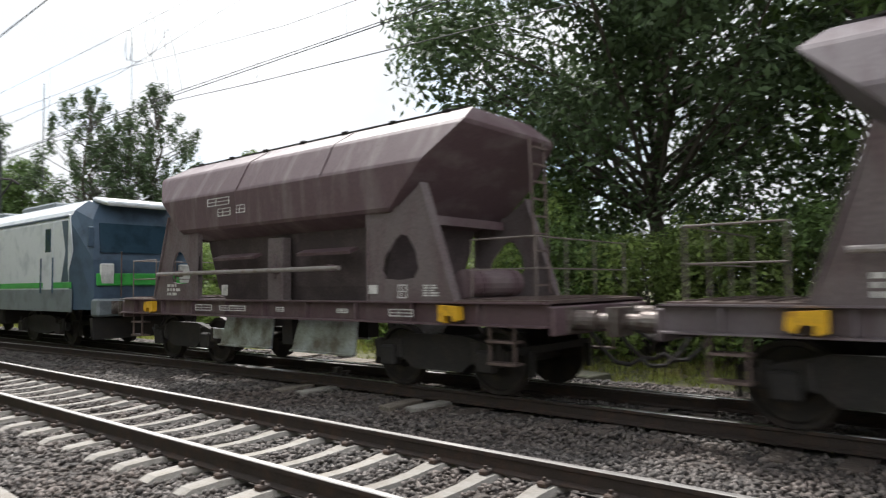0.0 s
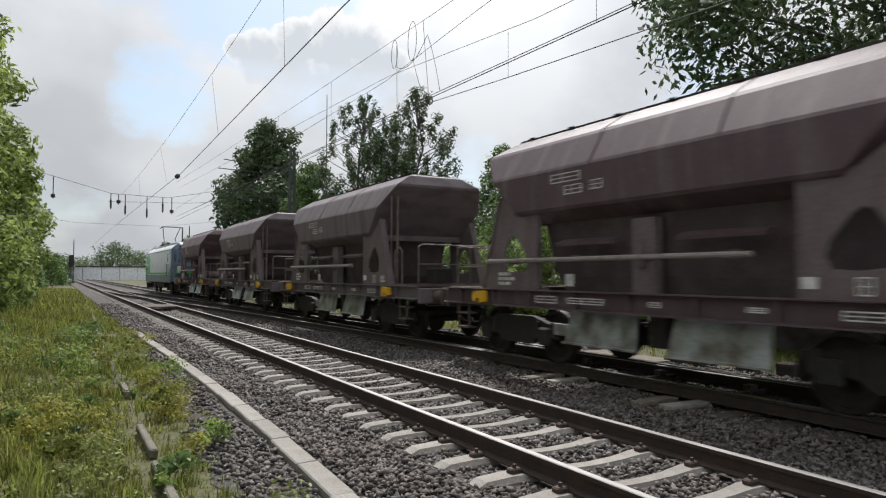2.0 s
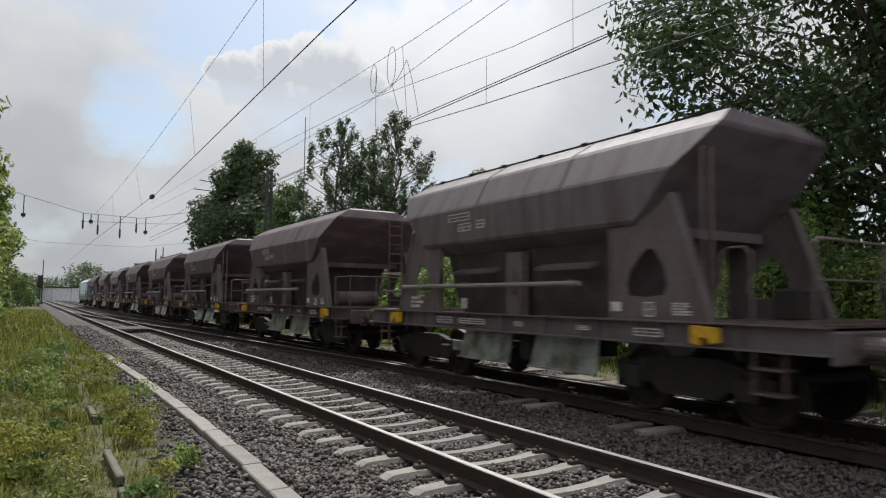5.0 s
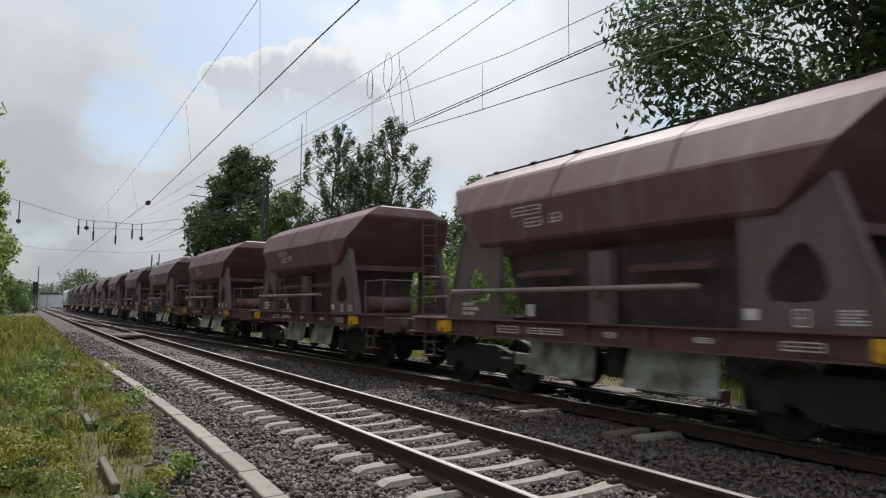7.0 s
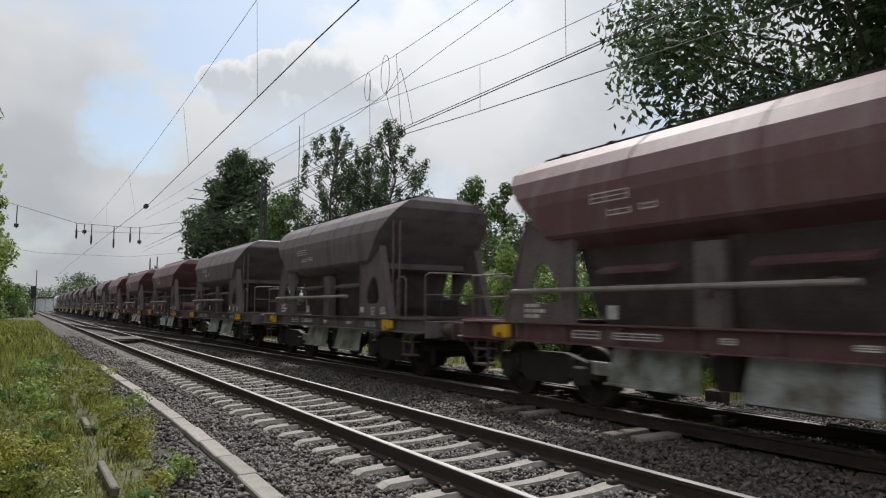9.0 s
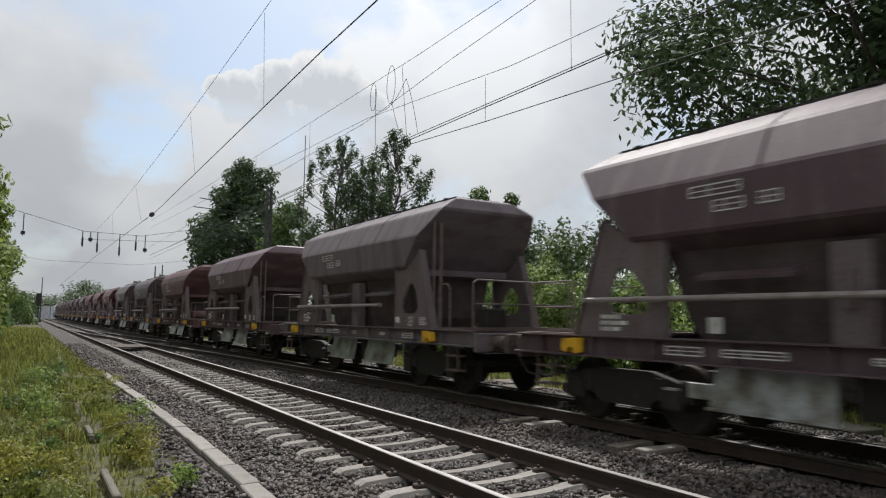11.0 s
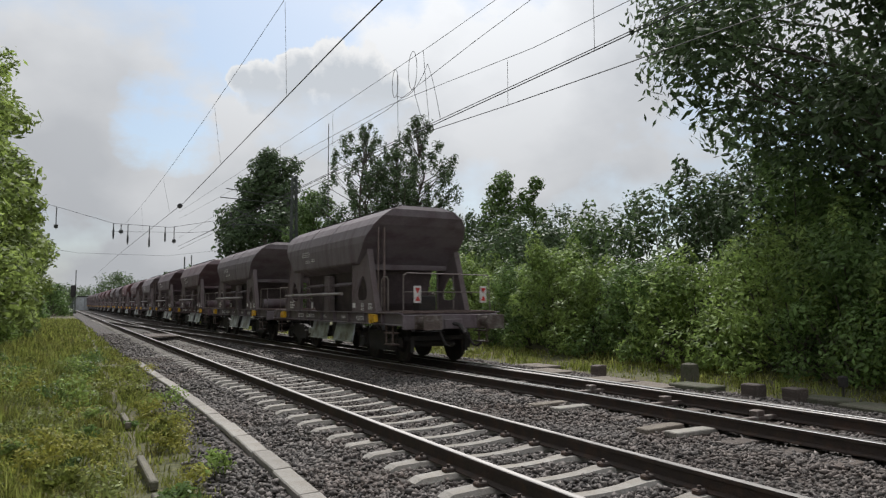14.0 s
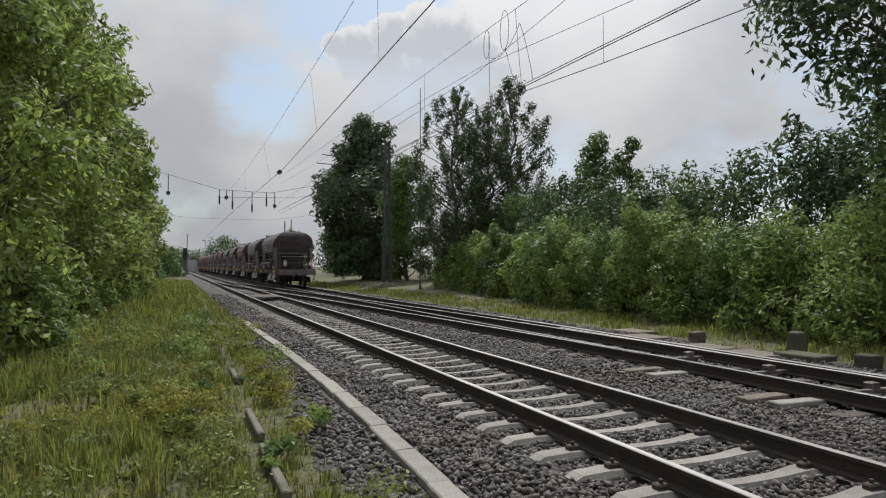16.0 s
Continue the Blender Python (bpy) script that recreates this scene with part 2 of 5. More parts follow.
def pierced(bm, outer, inner, axis, lo, hi):
    """A plate with a hole; outer and inner have the same count of points."""
    def at(p, w):
        p = list(p)
        p.insert("xyz".index(axis), w)
        return bm.verts.new(p)
    n = len(outer)
    o1, i1, o2, i2 = ([at(p, w) for p in ring] for ring, w in ((outer, lo), (inner, lo), (outer, hi), (inner, hi)))
    for k in range(n):
        j = (k + 1) % n
        for f in ((o1[k], o1[j], i1[j], i1[k]), (o2[j], o2[k], i2[k], i2[j]), (o1[j], o1[k], o2[k], o2[j]), (i1[k], i1[j], i2[j], i2[k])):
            bm.faces.new(f)
    bmesh.ops.recalc_face_normals(bm, faces=bm.faces)
    return bm


def stack(bm, levels):
    """Rectangles (half x, half y, z) joined from level to level and closed."""
    rings = [[bm.verts.new((sx * x, sy * y, z)) for sx, sy in ((-1, -1), (1, -1), (1, 1), (-1, 1))] for x, y, z in levels]
    for a, b in zip(rings, rings[1:]):
        for i in range(4):
            j = (i + 1) % 4
            bm.faces.new((a[i], a[j], b[j], b[i]))
    bm.faces.new(rings[0][::-1]), bm.faces.new(rings[-1])
    bmesh.ops.recalc_face_normals(bm, faces=bm.faces)
    return bm


B = bmesh.new

# ---- plan ----
NEAR, MAIN, GAUGE = 4.34, 8.46, 1.507
BED = -0.238


def ground_height(x, y):
    z = -0.3 + 0.03 * noise.noise((x * 0.25, y * 0.25, 0))
    if x < 1.85:
        z = -0.24 + 0.05 * noise.noise((x * 0.5, y * 0.4, 1)) + 0.02 * max(0.0, -x - 2)
    if x > 12.5:
        z += min(1.0, 0.06 * (x - 12.5))
    return z


def make_ground():
    xs = [-2000, -600, -200, -90, -50, -30, -20] + [i * 0.5 for i in range(-28, 61)] + [40, 60, 100, 200, 600, 2000]
    ys = [-2000, -600, -200, -60, -30] + [i * 1.0 for i in range(-15, 80)] + [90, 110, 140, 180, 240, 400, 900, 3000]
    bm = B()
    g = [[bm.verts.new((x, y, ground_height(x, y) if -14 < x < 30 and -15 < y < 140 else -0.3)) for y in ys] for x in xs]
    for i in range(len(xs) - 1):
        for j in range(len(ys) - 1):
            bm.faces.new((g[i][j], g[i + 1][j], g[i + 1][j + 1], g[i][j + 1]))
    tagged(obj("ground", bm, SOIL, smooth=True), "grassy earth beside a railway line", "ground", kind="structure")


make_ground()


def make_bed():
    bm = B()
    ys = [-30 + i * 1.0 for i in range(191)] + [200, 300]
    prof = [(1.1, -0.5), (1.3, -0.235), (2.3, -0.235), (2.9, BED), (3.4, BED), (11.0, BED), (11.7, BED - 0.12), (11.9, -0.5)]
    rows = [[bm.verts.new((x + (0.12 * noise.noise((y * 0.7, x, 3)) if x > 11 else 0) + (min(0.75, max(0.0, (y - 7) * 0.06)) + 0.25 * noise.noise((y * 0.9, 0, 5)) if x < 1.5 else 0), y, z)) for x, z in prof] for y in ys]
    for a, b in zip(rows, rows[1:]):
        for i in range(len(prof) - 1):
            bm.faces.new((a[i], a[i + 1], b[i + 1], b[i]))
    tagged(obj("ballast_bed", bm, BALLAST), "bed of grey-brown crushed stone under two tracks", "ballast", kind="structure")


make_bed()

RAIL = [(-0.075, -0.172), (0.075, -0.172), (0.075, -0.158), (0.012, -0.14), (0.012, -0.05), (0.036, -0.04), (0.036, -0.006), (0.029, 0.0),
        (-0.029, 0.0), (-0.036, -0.006), (-0.036, -0.04), (-0.012, -0.05), (-0.012, -0.14), (-0.075, -0.158)]


def rail(name, line, label, drop=0.0, head=None):
    """A rail swept along (x, y) points; the head's running surface is bright."""
    bm = B()
    rings = [[bm.verts.new((x + px, y, pz - drop)) for px, pz in RAIL] for x, y in line]
    n = len(RAIL)
    for a, b in zip(rings, rings[1:]):
        for i in range(n):
            f = bm.faces.new((a[i], a[(i + 1) % n], b[(i + 1) % n], b[i]))
            f.material_index = 1 if i in (6, 7, 8) else 0
    bmesh.ops.recalc_face_normals(bm, faces=bm.faces)
    return tagged(obj(name, bm, [RAILSIDE, head or RAILTOP]), label, "rail", "rails")


LONG = [(0, -30), (0, 20), (0, 60), (0, 130), (0, 300)]
for cx, what in ((NEAR, "the concrete sleepers"), (MAIN, "the main track")):
    for s in (-1, 1):
        rail("rail", [(cx + s * GAUGE / 2 + x, y) for x, y in LONG], "rusty steel rail with polished head on " + what, head=BRIGHT if cx == MAIN else RAILTOP)


# ---- wagons ----
WHEEL = material("dark_wheel_steel", (0.035, 0.03, 0.028), 0.6, 0.4, 4, 0.25, 40, 0.1, (0.075, 0.055, 0.045))


def wheelset(parent, y):
    bm = B()
    tube(bm, (-0.9, 0, 0), (0.9, 0, 0), 0.08, 10)
    part("axle", bm, GRIME, parent).location = (0, y, 0.455)
    for s in (-1, 1):
        bm = B()
        prof = [(0.69, 0.13), (0.69, 0.475), (0.715, 0.48), (0.72, 0.458), (0.82, 0.452), (0.82, 0.4), (0.78, 0.38), (0.77, 0.2), (0.83, 0.13), (0.9, 0.12), (0.9, 0.01)]
        rings = [[bm.verts.new((s * x, r * math.cos(k * math.tau / 28), r * math.sin(k * math.tau / 28))) for k in range(28)] for x, r in prof]
        for a, b in zip(rings, rings[1:]):
            for k in range(28):
                bm.faces.new((a[k], a[(k + 1) % 28], b[(k + 1) % 28], b[k]))
        bmesh.ops.recalc_face_normals(bm, faces=bm.faces)
        part("wheel", bm, WHEEL, parent, "dark steel wheel").location = (0, y, 0.455)


def bogie(parent, y, base=0.9):
    bm = B()
    for s in (-1, 1):
        x = s * 1.0
        slab(bm, [(-base - 0.32, 0.62), (-base - 0.3, 0.42), (-base + 0.3, 0.42), (-0.45, 0.3), (0.45, 0.3), (base - 0.3, 0.42), (base + 0.3, 0.42),
                  (base + 0.32, 0.62), (0.5, 0.8), (-0.5, 0.8)], "x", x - 0.06, x + 0.06)
        for k in (-1, 1):
            box(bm, (x + s * 0.08, k * base, 0.47), (0.16, 0.3, 0.3), bevel=0.03)
            for q in (-0.2, 0.2):
                tube(bm, (x + s * 0.06, k * base + q, 0.45), (x + s * 0.06, k * base + q, 0.72), 0.06, 8)
            box(bm, (s * 0.78, k * (base + 0.52), 0.45), (0.1, 0.06, 0.34))
    box(bm, (0, 0, 0.6), (2.0, 0.4, 0.24))
    for k in (-1, 1):
        box(bm, (0, k * (base + 0.4), 0.62), (1.9, 0.1, 0.1))
    ob = part("bogie", bm, GRIME, parent, "dark grimy bogie frame")
    ob.location = (0, y, 0)
    for k in (-1, 1):
        wheelset(ob, k * base)
    return ob


def buffer(parent, x, y, s, z=1.05):
    bm = B()
    box(bm, (x, y, z), (0.34, 0.05, 0.34), bevel=0.02)
    tube(bm, (x, y, z), (x, y + s * 0.34, z), 0.13, 16)
    tube(bm, (x, y + s * 0.3, z), (x, y + s * 0.56, z), 0.095, 16)
    slab(bm, [(x - 0.23, z - 0.17), (x + 0.23, z - 0.17), (x + 0.25, z), (x + 0.23, z + 0.17), (x - 0.23, z + 0.17), (x - 0.25, z)], "y", y + s * 0.56, y + s * 0.61)
    part("buffer", bm, BUFFER, parent, "scuffed steel buffer")


BUFFER = material("scuffed_buffer_steel", (0.14, 0.11, 0.1), 0.5, 0.5, 6, 0.3, 30, 0.1, (0.3, 0.28, 0.26), 0.4)
FACETED = [(1.02, 2.55, 2.42), (1.42, 2.85, 2.58), (1.46, 2.9, 2.63), (1.5, 3.5, 3.22), (1.48, 3.55, 3.27), (1.22, 4.03, 3.74), (1.17, 4.05, 3.8), (0.76, 3.88, 4.04), (0.68, 3.8, 4.08)]
ROUNDED = [(1.02, 2.55, 2.42), (1.42, 2.85, 2.58), (1.46, 2.9, 2.63), (1.5, 3.4, 3.12), (1.49, 3.58, 3.3), (1.38, 3.86, 3.58),
           (1.2, 4.02, 3.8), (0.92, 4.0, 3.99), (0.6, 3.9, 4.1)]


def marks(parent, where, rows, wide, high, s=-1, mat=None):
    """Short bars that stand for stencilled writing, on a vertical face at where=(x, y, z)."""
    x, y, z = where
    bm = B()
    rnd = random.Random(round(y * 31 + z * 17))
    for i in range(rows):
        at, line = 0.0, z - i * high * 1.55
        while at < wide * (0.75 + 0.25 * rnd.random()):
            w = rnd.uniform(0.05, 0.16)
            box(bm, (x, y - s * -1 * (at + w / 2) * 1, line), (0.006, w, high))
            at += w + 0.035
    tagged(part("stencil", bm, mat or WHITE, parent, "white stencilled lettering"), kind="stuff")


def panel(parent, where, w, h, frame_only=True):
    x, y, z = where
    bm = B()
    if frame_only:
        for dy, dz, sy, sz in ((0, h / 2, w, 0.015), (0, -h / 2, w, 0.015), (-w / 2, 0, 0.015, h), (w / 2, 0, 0.015, h), (w * 0.1, 0, 0.012, h), (0, 0, w, 0.012)):
            box(bm, (x, y + dy, z + dz), (0.006, sy, sz))
    else:
        box(bm, (x, y, z), (0.008, w, h))
    part("stencil_frame" if frame_only else "label_plate", bm, WHITE, parent, "thin white stencilled frame" if frame_only else "small pale label plate")


# Recess shade below the side sheets is put into this dark, dusty paint.
SHADED_HOPPER = material("shade_dark_dusty_hopper_paint", (0.075, 0.056, 0.058), 0.85, 0, 2, 0.25, 30, 0.1, (0.115, 0.088, 0.088), 0.5)


def hopper_wagon(levels, ladder, rounded):
    w = thing("hopper_wagon", "", "wagon", "train")
    part("hopper", stack(B(), levels), PAINT, w)
    part("lower_hopper", stack(B(), [(0.85, 1.9, 1.0), (0.95, 2.3, 1.5), (1.0, 2.5, 2.2), (1.02, 2.55, 2.42)]), SHADED_HOPPER, w, "dusty lower hopper walls with shade in their dark colour")
    # roof flaps along the ridge
    bm = B()
    top = levels[-1]
    for s in (-1, 1):
        box(bm, (s * top[0] * 0.98, 0, top[2] + 0.01), (0.05, top[1] * 1.97, 0.035))
        for k in range(-3, 4):
            box(bm, (s * (top[0] - 0.05), k * 1.12, top[2] + 0.025), (0.2, 0.12, 0.03))
    box(bm, (0, 0, top[2] + 0.015), (top[0] * 1.6, top[1] * 1.94, 0.03))
    part("roof_flap", bm, GRIME, w, "dark loading flaps along the ridge")
    # seams on the upper side sheets
    for s in (-1, 1):
        for y in ((-1.4, 0.9) if not rounded else (-0.8, 1.2)):
            bm = B()
            lv = levels[2:]
            for a, b in zip(lv, lv[1:]):
                pa, pb = Vector((s * (a[0] + 0.001), y, a[2])), Vector((s * (b[0] + 0.001), y + 0.02, b[2]))
                d = pb - pa
                box(bm, (pa + pb) / 2, (0.012, 0.02, d.length), d.to_track_quat("Z", "Y").to_matrix().to_4x4())
            part("seam", bm, PAINT, w)
    # saddle plates with a drop-shaped opening
    for s in (-1, 1):
        for e in (-1, 1):
            outer = [(2.35, 1.27), (3.1, 1.27), (4.0, 1.27), (3.8, 1.75), (3.62, 2.3), (3.42, 2.94), (3.0, 2.66), (2.35, 2.56), (2.33, 2.1), (2.33, 1.7)]
            inner = [(2.7, 1.6), (3.0, 1.58), (3.28, 1.61), (3.36, 1.74), (3.3, 2.0), (3.16, 2.2), (3.04, 2.24), (2.92, 2.17), (2.68, 1.9), (2.63, 1.72)]
            part("saddle_plate", pierced(B(), [(e * y, z) for y, z in outer], [(e * y, z) for y, z in inner], "x", s * 1.33, s * 1.37), DUSTY, w)
            bm = B()
            d = Vector((0, e * (4.0 - 3.42), 1.27 - 2.94))
            box(bm, (s * 1.33, e * 3.72, 2.105), (0.16, 0.03, d.length), d.to_track_quat("Z", "Y").to_matrix().to_4x4())
            part("saddle_flange", bm, DUSTY, w)
            bm = B()
            box(bm, (s * 1.34, e * 2.35, 1.92), (0.1, 0.04, 1.3))
            part("saddle_flange", bm, DUSTY, w)
        bm = B()
        box(bm, (s * 1.18, 0.05, 1.8), (0.2, 0.42, 1.1), bevel=0.02)
        box(bm, (s * 1.3, 0.05, 1.85), (0.06, 0.12, 0.4))
        part("side_post", bm, DUSTY, w)
        for y in (-1.25, 1.25):
            bm = B()
            box(bm, (s * 1.24, y, 2.06), (0.2, 1.3, 0.05), pose(0, 0, 0, 0, s * 20, 0))
            part("visor", bm, PAINT, w)
        bm = B()
        tube(bm, (s * 1.5, -1.85, 1.78), (s * 1.5, 3.65, 1.78), 0.04, 10)
        part("operating_rod", bm, ROD, w, "long worn steel tube")
        for y in (-1.6, -0.2, 1.3, 2.9):
            bm = B()
            box(bm, (s * 1.45, y, 1.78), (0.14, 0.06, 0.12), bevel=0.01)
            part("bracket", bm, PAINT, w)
        # side sill, a channel
        bm = B()
        slab(bm, [(s * 1.30, 0.97), (s * 1.46, 0.97), (s * 1.46, 0.99), (s * 1.34, 1.0), (s * 1.34, 1.25), (s * 1.46, 1.26), (s * 1.46, 1.28), (s * 1.30, 1.28)], "y", -5.42, 5.42)
        for k in range(-4, 5):
            box(bm, (s * 1.38, k * 1.15 + 0.2, 1.125), (0.1, 0.03, 0.25))
        part("side_sill", bm, PAINT, w)
        # discharge chutes
        for y0, y1 in ((-1.86, -0.3), (0.28, 1.86)):
            bm = B()
            slab(bm, [(y0, 0.42), (y1, 0.42), (y1 - 0.06, 0.95), (y0 + 0.06, 0.95)], "x", s * 1.05, s * 1.08)
            box(bm, (s * 1.1, (y0 + y1) / 2, 0.43), (0.06, y1 - y0, 0.03))
            for v in bm.verts:
                v.co.x += s * (0.95 - v.co.z) * 0.22
            part("discharge_chute", bm, SILVER, w, "streaked bare metal discharge chute")
        bm = B()
        box(bm, (s * 0.9, 0, 0.75), (0.3, 0.28, 0.5))
        part("brake_gear", bm, GRIME, w)
        bm = B()
        box(bm, (s * 1.1, 2.05, 0.62), (0.04, 0.36, 0.2), bevel=0.01)
        part("data_plate", bm, SILVER, w, "grubby metal data plate")
        for e in (-1, 1):
            bm = B()
            slab(bm, [(e * (4.0 + a), z) for a, z in ((-0.17, 1.03), (-0.06, 1.0), (-0.06, 1.1), (0.06, 1.1), (0.1, 1.02), (0.19, 1.05), (0.17, 1.22), (-0.17, 1.24))], "x", s * 1.42, s * 1.53)
            part("tow_hook", bm, YELLOW, w, "yellow painted tow hook")
            bm = B()
            for z in (0.5, 0.78):
                box(bm, (s * 1.3, e * 4.75, z), (0.22, 0.42, 0.03))
            for q in (-0.19, 0.19):
                box(bm, (s * 1.36, e * (4.75 + q), 0.74), (0.03, 0.03, 0.5))
            part("step", bm, TUBE, w, "worn steel step")
            buffer(w, s * 0.875, e * 5.5, e)
        marks(w, (s * 1.376, 3.5, 1.55), 3, 0.42, 0.055)
        panel(w, (s * 1.465, 2.0, 1.13), 0.55, 0.1)
        panel(w, (s * 1.465, 1.05, 1.13), 0.8, 0.08)
        panel(w, (s * 1.465, -0.34, 1.13), 0.2, 0.06)
        panel(w, (s * 1.465, -3.1, 1.12), 0.45, 0.09)
        panel(w, (s * 1.378, -2.45, 1.45), 0.2, 0.13, False)
        panel(w, (s * 1.376, -3.05, 1.42), 0.16, 0.18)
        for y, z, a, b in ((1.47, 3.08, 0.7, 0.13), (1.3, 2.88, 0.4, 0.13), (0.78, 2.9, 0.26, 0.13)):
            panel(w, (s * (1.45 + (z - 2.64) * 0.09 + 0.008), y, z), a, b)
        marks(w, (s * 1.376, -3.45, 1.5), 5, 0.24, 0.022)
        panel(w, (s * 1.465, -1.88, 1.13), 0.24, 0.05)
        panel(w, (s * 1.17, 1.75, 1.45), 0.2, 0.2, False)
    # ends
    for e in (-1, 1):
        bm = B()
        box(bm, (0, e * 5.46, 1.05), (2.7, 0.08, 0.36), bevel=0.02)
        box(bm, (0, e * 5.52, 1.0), (0.5, 0.1, 0.24), bevel=0.02)
        part("headstock", bm, PAINT, w)
        bm = B()
        box(bm, (0, e * 4.65, 1.28), (2.7, 1.5, 0.04))
        part("end_platform", bm, TUBE, w, "worn steel end platform")
        for k in range(5):
            bm = B()
            box(bm, (0, e * (4.1 + k * 0.28), 1.31), (2.5, 0.03, 0.02))
            part("tread_bar", bm, TUBE, w)
        bm = B()
        path_tube(bm, [(0, e * 5.55, 1.0), (0, e * 5.82, 0.98), (0.02, e * 6.02, 0.85), (0, e * 6.12, 0.78)], 0.05, 6)
        part("coupling", bm, GRIME, w)
        for x in (-0.35, 0.4):
            bm = B()
            path_tube(bm, [(x, e * 5.45, 0.9), (x, e * 5.62, 0.66), (x, e * 5.8, 0.5), (x, e * 6.0, 0.48), (x + 0.03, e * 6.12, 0.56)], 0.028, 6)
            part("brake_hose", bm, GRIME, w, "sagging black brake hose")
        bm = B()
        box(bm, (0, e * 2.95, 2.5), (2.5, 0.1, 0.14))
        part("end_beam", bm, PAINT, w)
        def bar(pts, r):
            part("rail_bar", path_tube(B(), pts, r), RAILING, w)
        if e < 0 and not ladder:
            bar([(-1.2, e * 5.2, 1.3), (-1.2, e * 5.2, 2.18), (-1.1, e * 5.2, 2.24), (1.25, e * 5.2, 2.22), (1.3, e * 5.2, 1.3)], 0.017)
            bar([(-1.2, e * 5.2, 1.78), (1.28, e * 5.2, 1.78)], 0.013)
            bar([(0.2, e * 5.2, 1.3), (0.2, e * 5.2, 2.2)], 0.013)
            bar([(-1.28, e * 4.1, 1.3), (-1.28, e * 4.1, 2.1), (-1.28, e * 4.2, 2.18), (-1.28, e * 4.4, 2.18), (-1.28, e * 4.5, 2.1), (-1.28, e * 4.5, 1.3)], 0.015)
        else:
            bar([(-1.25, e * 5.2, 1.3), (-1.25, e * 5.2, 2.1), (1.25, e * 5.2, 2.1), (1.25, e * 5.2, 1.3)], 0.015)
            bar([(-1.25, e * 4.2, 1.3), (-1.25, e * 4.2, 2.1), (-1.25, e * 5.2, 2.1)], 0.015)
            bar([(-1.25, e * 4.2, 1.7), (-1.25, e * 5.2, 1.7), (1.25, e * 5.2, 1.7)], 0.011)
            for x in (-0.5, 0.3):
                bar([(x, e * 5.2, 1.3), (x, e * 5.2, 2.1)], 0.013)
    if ladder:
        bm = B()
        lo, hi = Vector((0.62, -3.95, 1.35)), Vector((0.62, -3.98, 3.75))
        for dx in (-0.2, 0.2):
            tube(bm, lo + Vector((dx, -0.2, 0)), hi + Vector((dx, -0.1, 0)), 0.022, 6)
        for k in range(9):
            p = lo.lerp(hi, (k + 0.5) / 9)
            box(bm, p + Vector((0, -0.15, 0)), (0.4, 0.04, 0.03))
        part("ladder", bm, TUBE, w, "narrow steel ladder")
        bm = B()
        tube(bm, (-1.1, -3.95, 1.52), (0.1, -3.95, 1.52), 0.2, 18)
        for x in (-0.9, -0.1):
            tube(bm, (x, -3.95, 1.52), (x + 0.05, -3.95, 1.52), 0.215, 18)
        part("air_tank", bm, PAINT, w)
    else:
        for x in (-1.25, -1.08):
            bm = B()
            tube(bm, (x, -3.82, 1.3), (x, -3.82, 3.5), 0.032 if x > -1.2 else 0.024, 8)
            part("vertical_pipe", bm, TUBE, w)
        bm = B()
        box(bm, (-0.2, -4.4, 1.5), (0.5, 0.4, 0.4), bevel=0.03)
        part("valve_box", bm, GRIME, w)
    bm = B()
    box(bm, (0, 0, 1.05), (0.5, 10.6, 0.26))
    part("centre_sill", bm, GRIME, w)
    for y in (-3.4, 3.4):
        bogie(w, y)
    return w


PITCH, COUNT = 12.25, 20
COLOURS = "brown grey grey dark brown dark brown grey red red red grey grey red brown grey dark brown grey grey".split()
LADDERS = (0, 3, 4, 6, 8, 9, 10, 13, 16, 17, 18)
ROUND = (12, 13, 18, 19)
LABELS = {"brown": "brown covered hopper wagon with faceted roof, coupled in a freight train", "red": "oxide-red covered hopper wagon with white stencils in a freight train",
          "grey": "dusty grey-brown covered hopper wagon in a freight train", "dark": "dark brown covered hopper wagon in a freight train"}


def recolour(w, paint):
    for o in w.children_recursive:
        if o.material_slots and o.material_slots[0].material == PAINT:
            o.material_slots[0].link = "OBJECT"
            o.material_slots[0].material = paint


def make_train():
    kinds, out = {}, []
    for k in range(COUNT):
        kind = (k in LADDERS, k in ROUND)
        if kind not in kinds:
            w = kinds[kind] = hopper_wagon(ROUNDED if kind[1] else FACETED, kind[0], kind[1])
        else:
            w = copy_thing(kinds[kind], pose(MAIN, 0, 0))
        out.append(w)
    for k, w in enumerate(out):
        recolour(w, PAINTS[COLOURS[k]])
        tagged(w, LABELS[COLOURS[k]] if k not in ROUND else LABELS[COLOURS[k]].replace("faceted", "curved").replace("covered", "round-shouldered"))
    return out


WAGONS = make_train()


# ---- motion ----
def run(t):
    """Where the first wagon's middle stands along the line at t seconds."""
    return 9.70 + 16.93 * t + 0.5 * 0.0625 * t * t


def motions():
    times = [0, 1 / 30, 2 / 30] + [0.5 * i for i in range(1, 32)] + [16 - 2 / 30, 16 - 1 / 30, 16]
    for k, w in enumerate(WAGONS):
        walk(w, [(t, pose(MAIN, run(t) - PITCH * k, 0)) for t in times])
    walk(LOCO, [(t, pose(MAIN, run(t) + 15.62, 0)) for t in times])


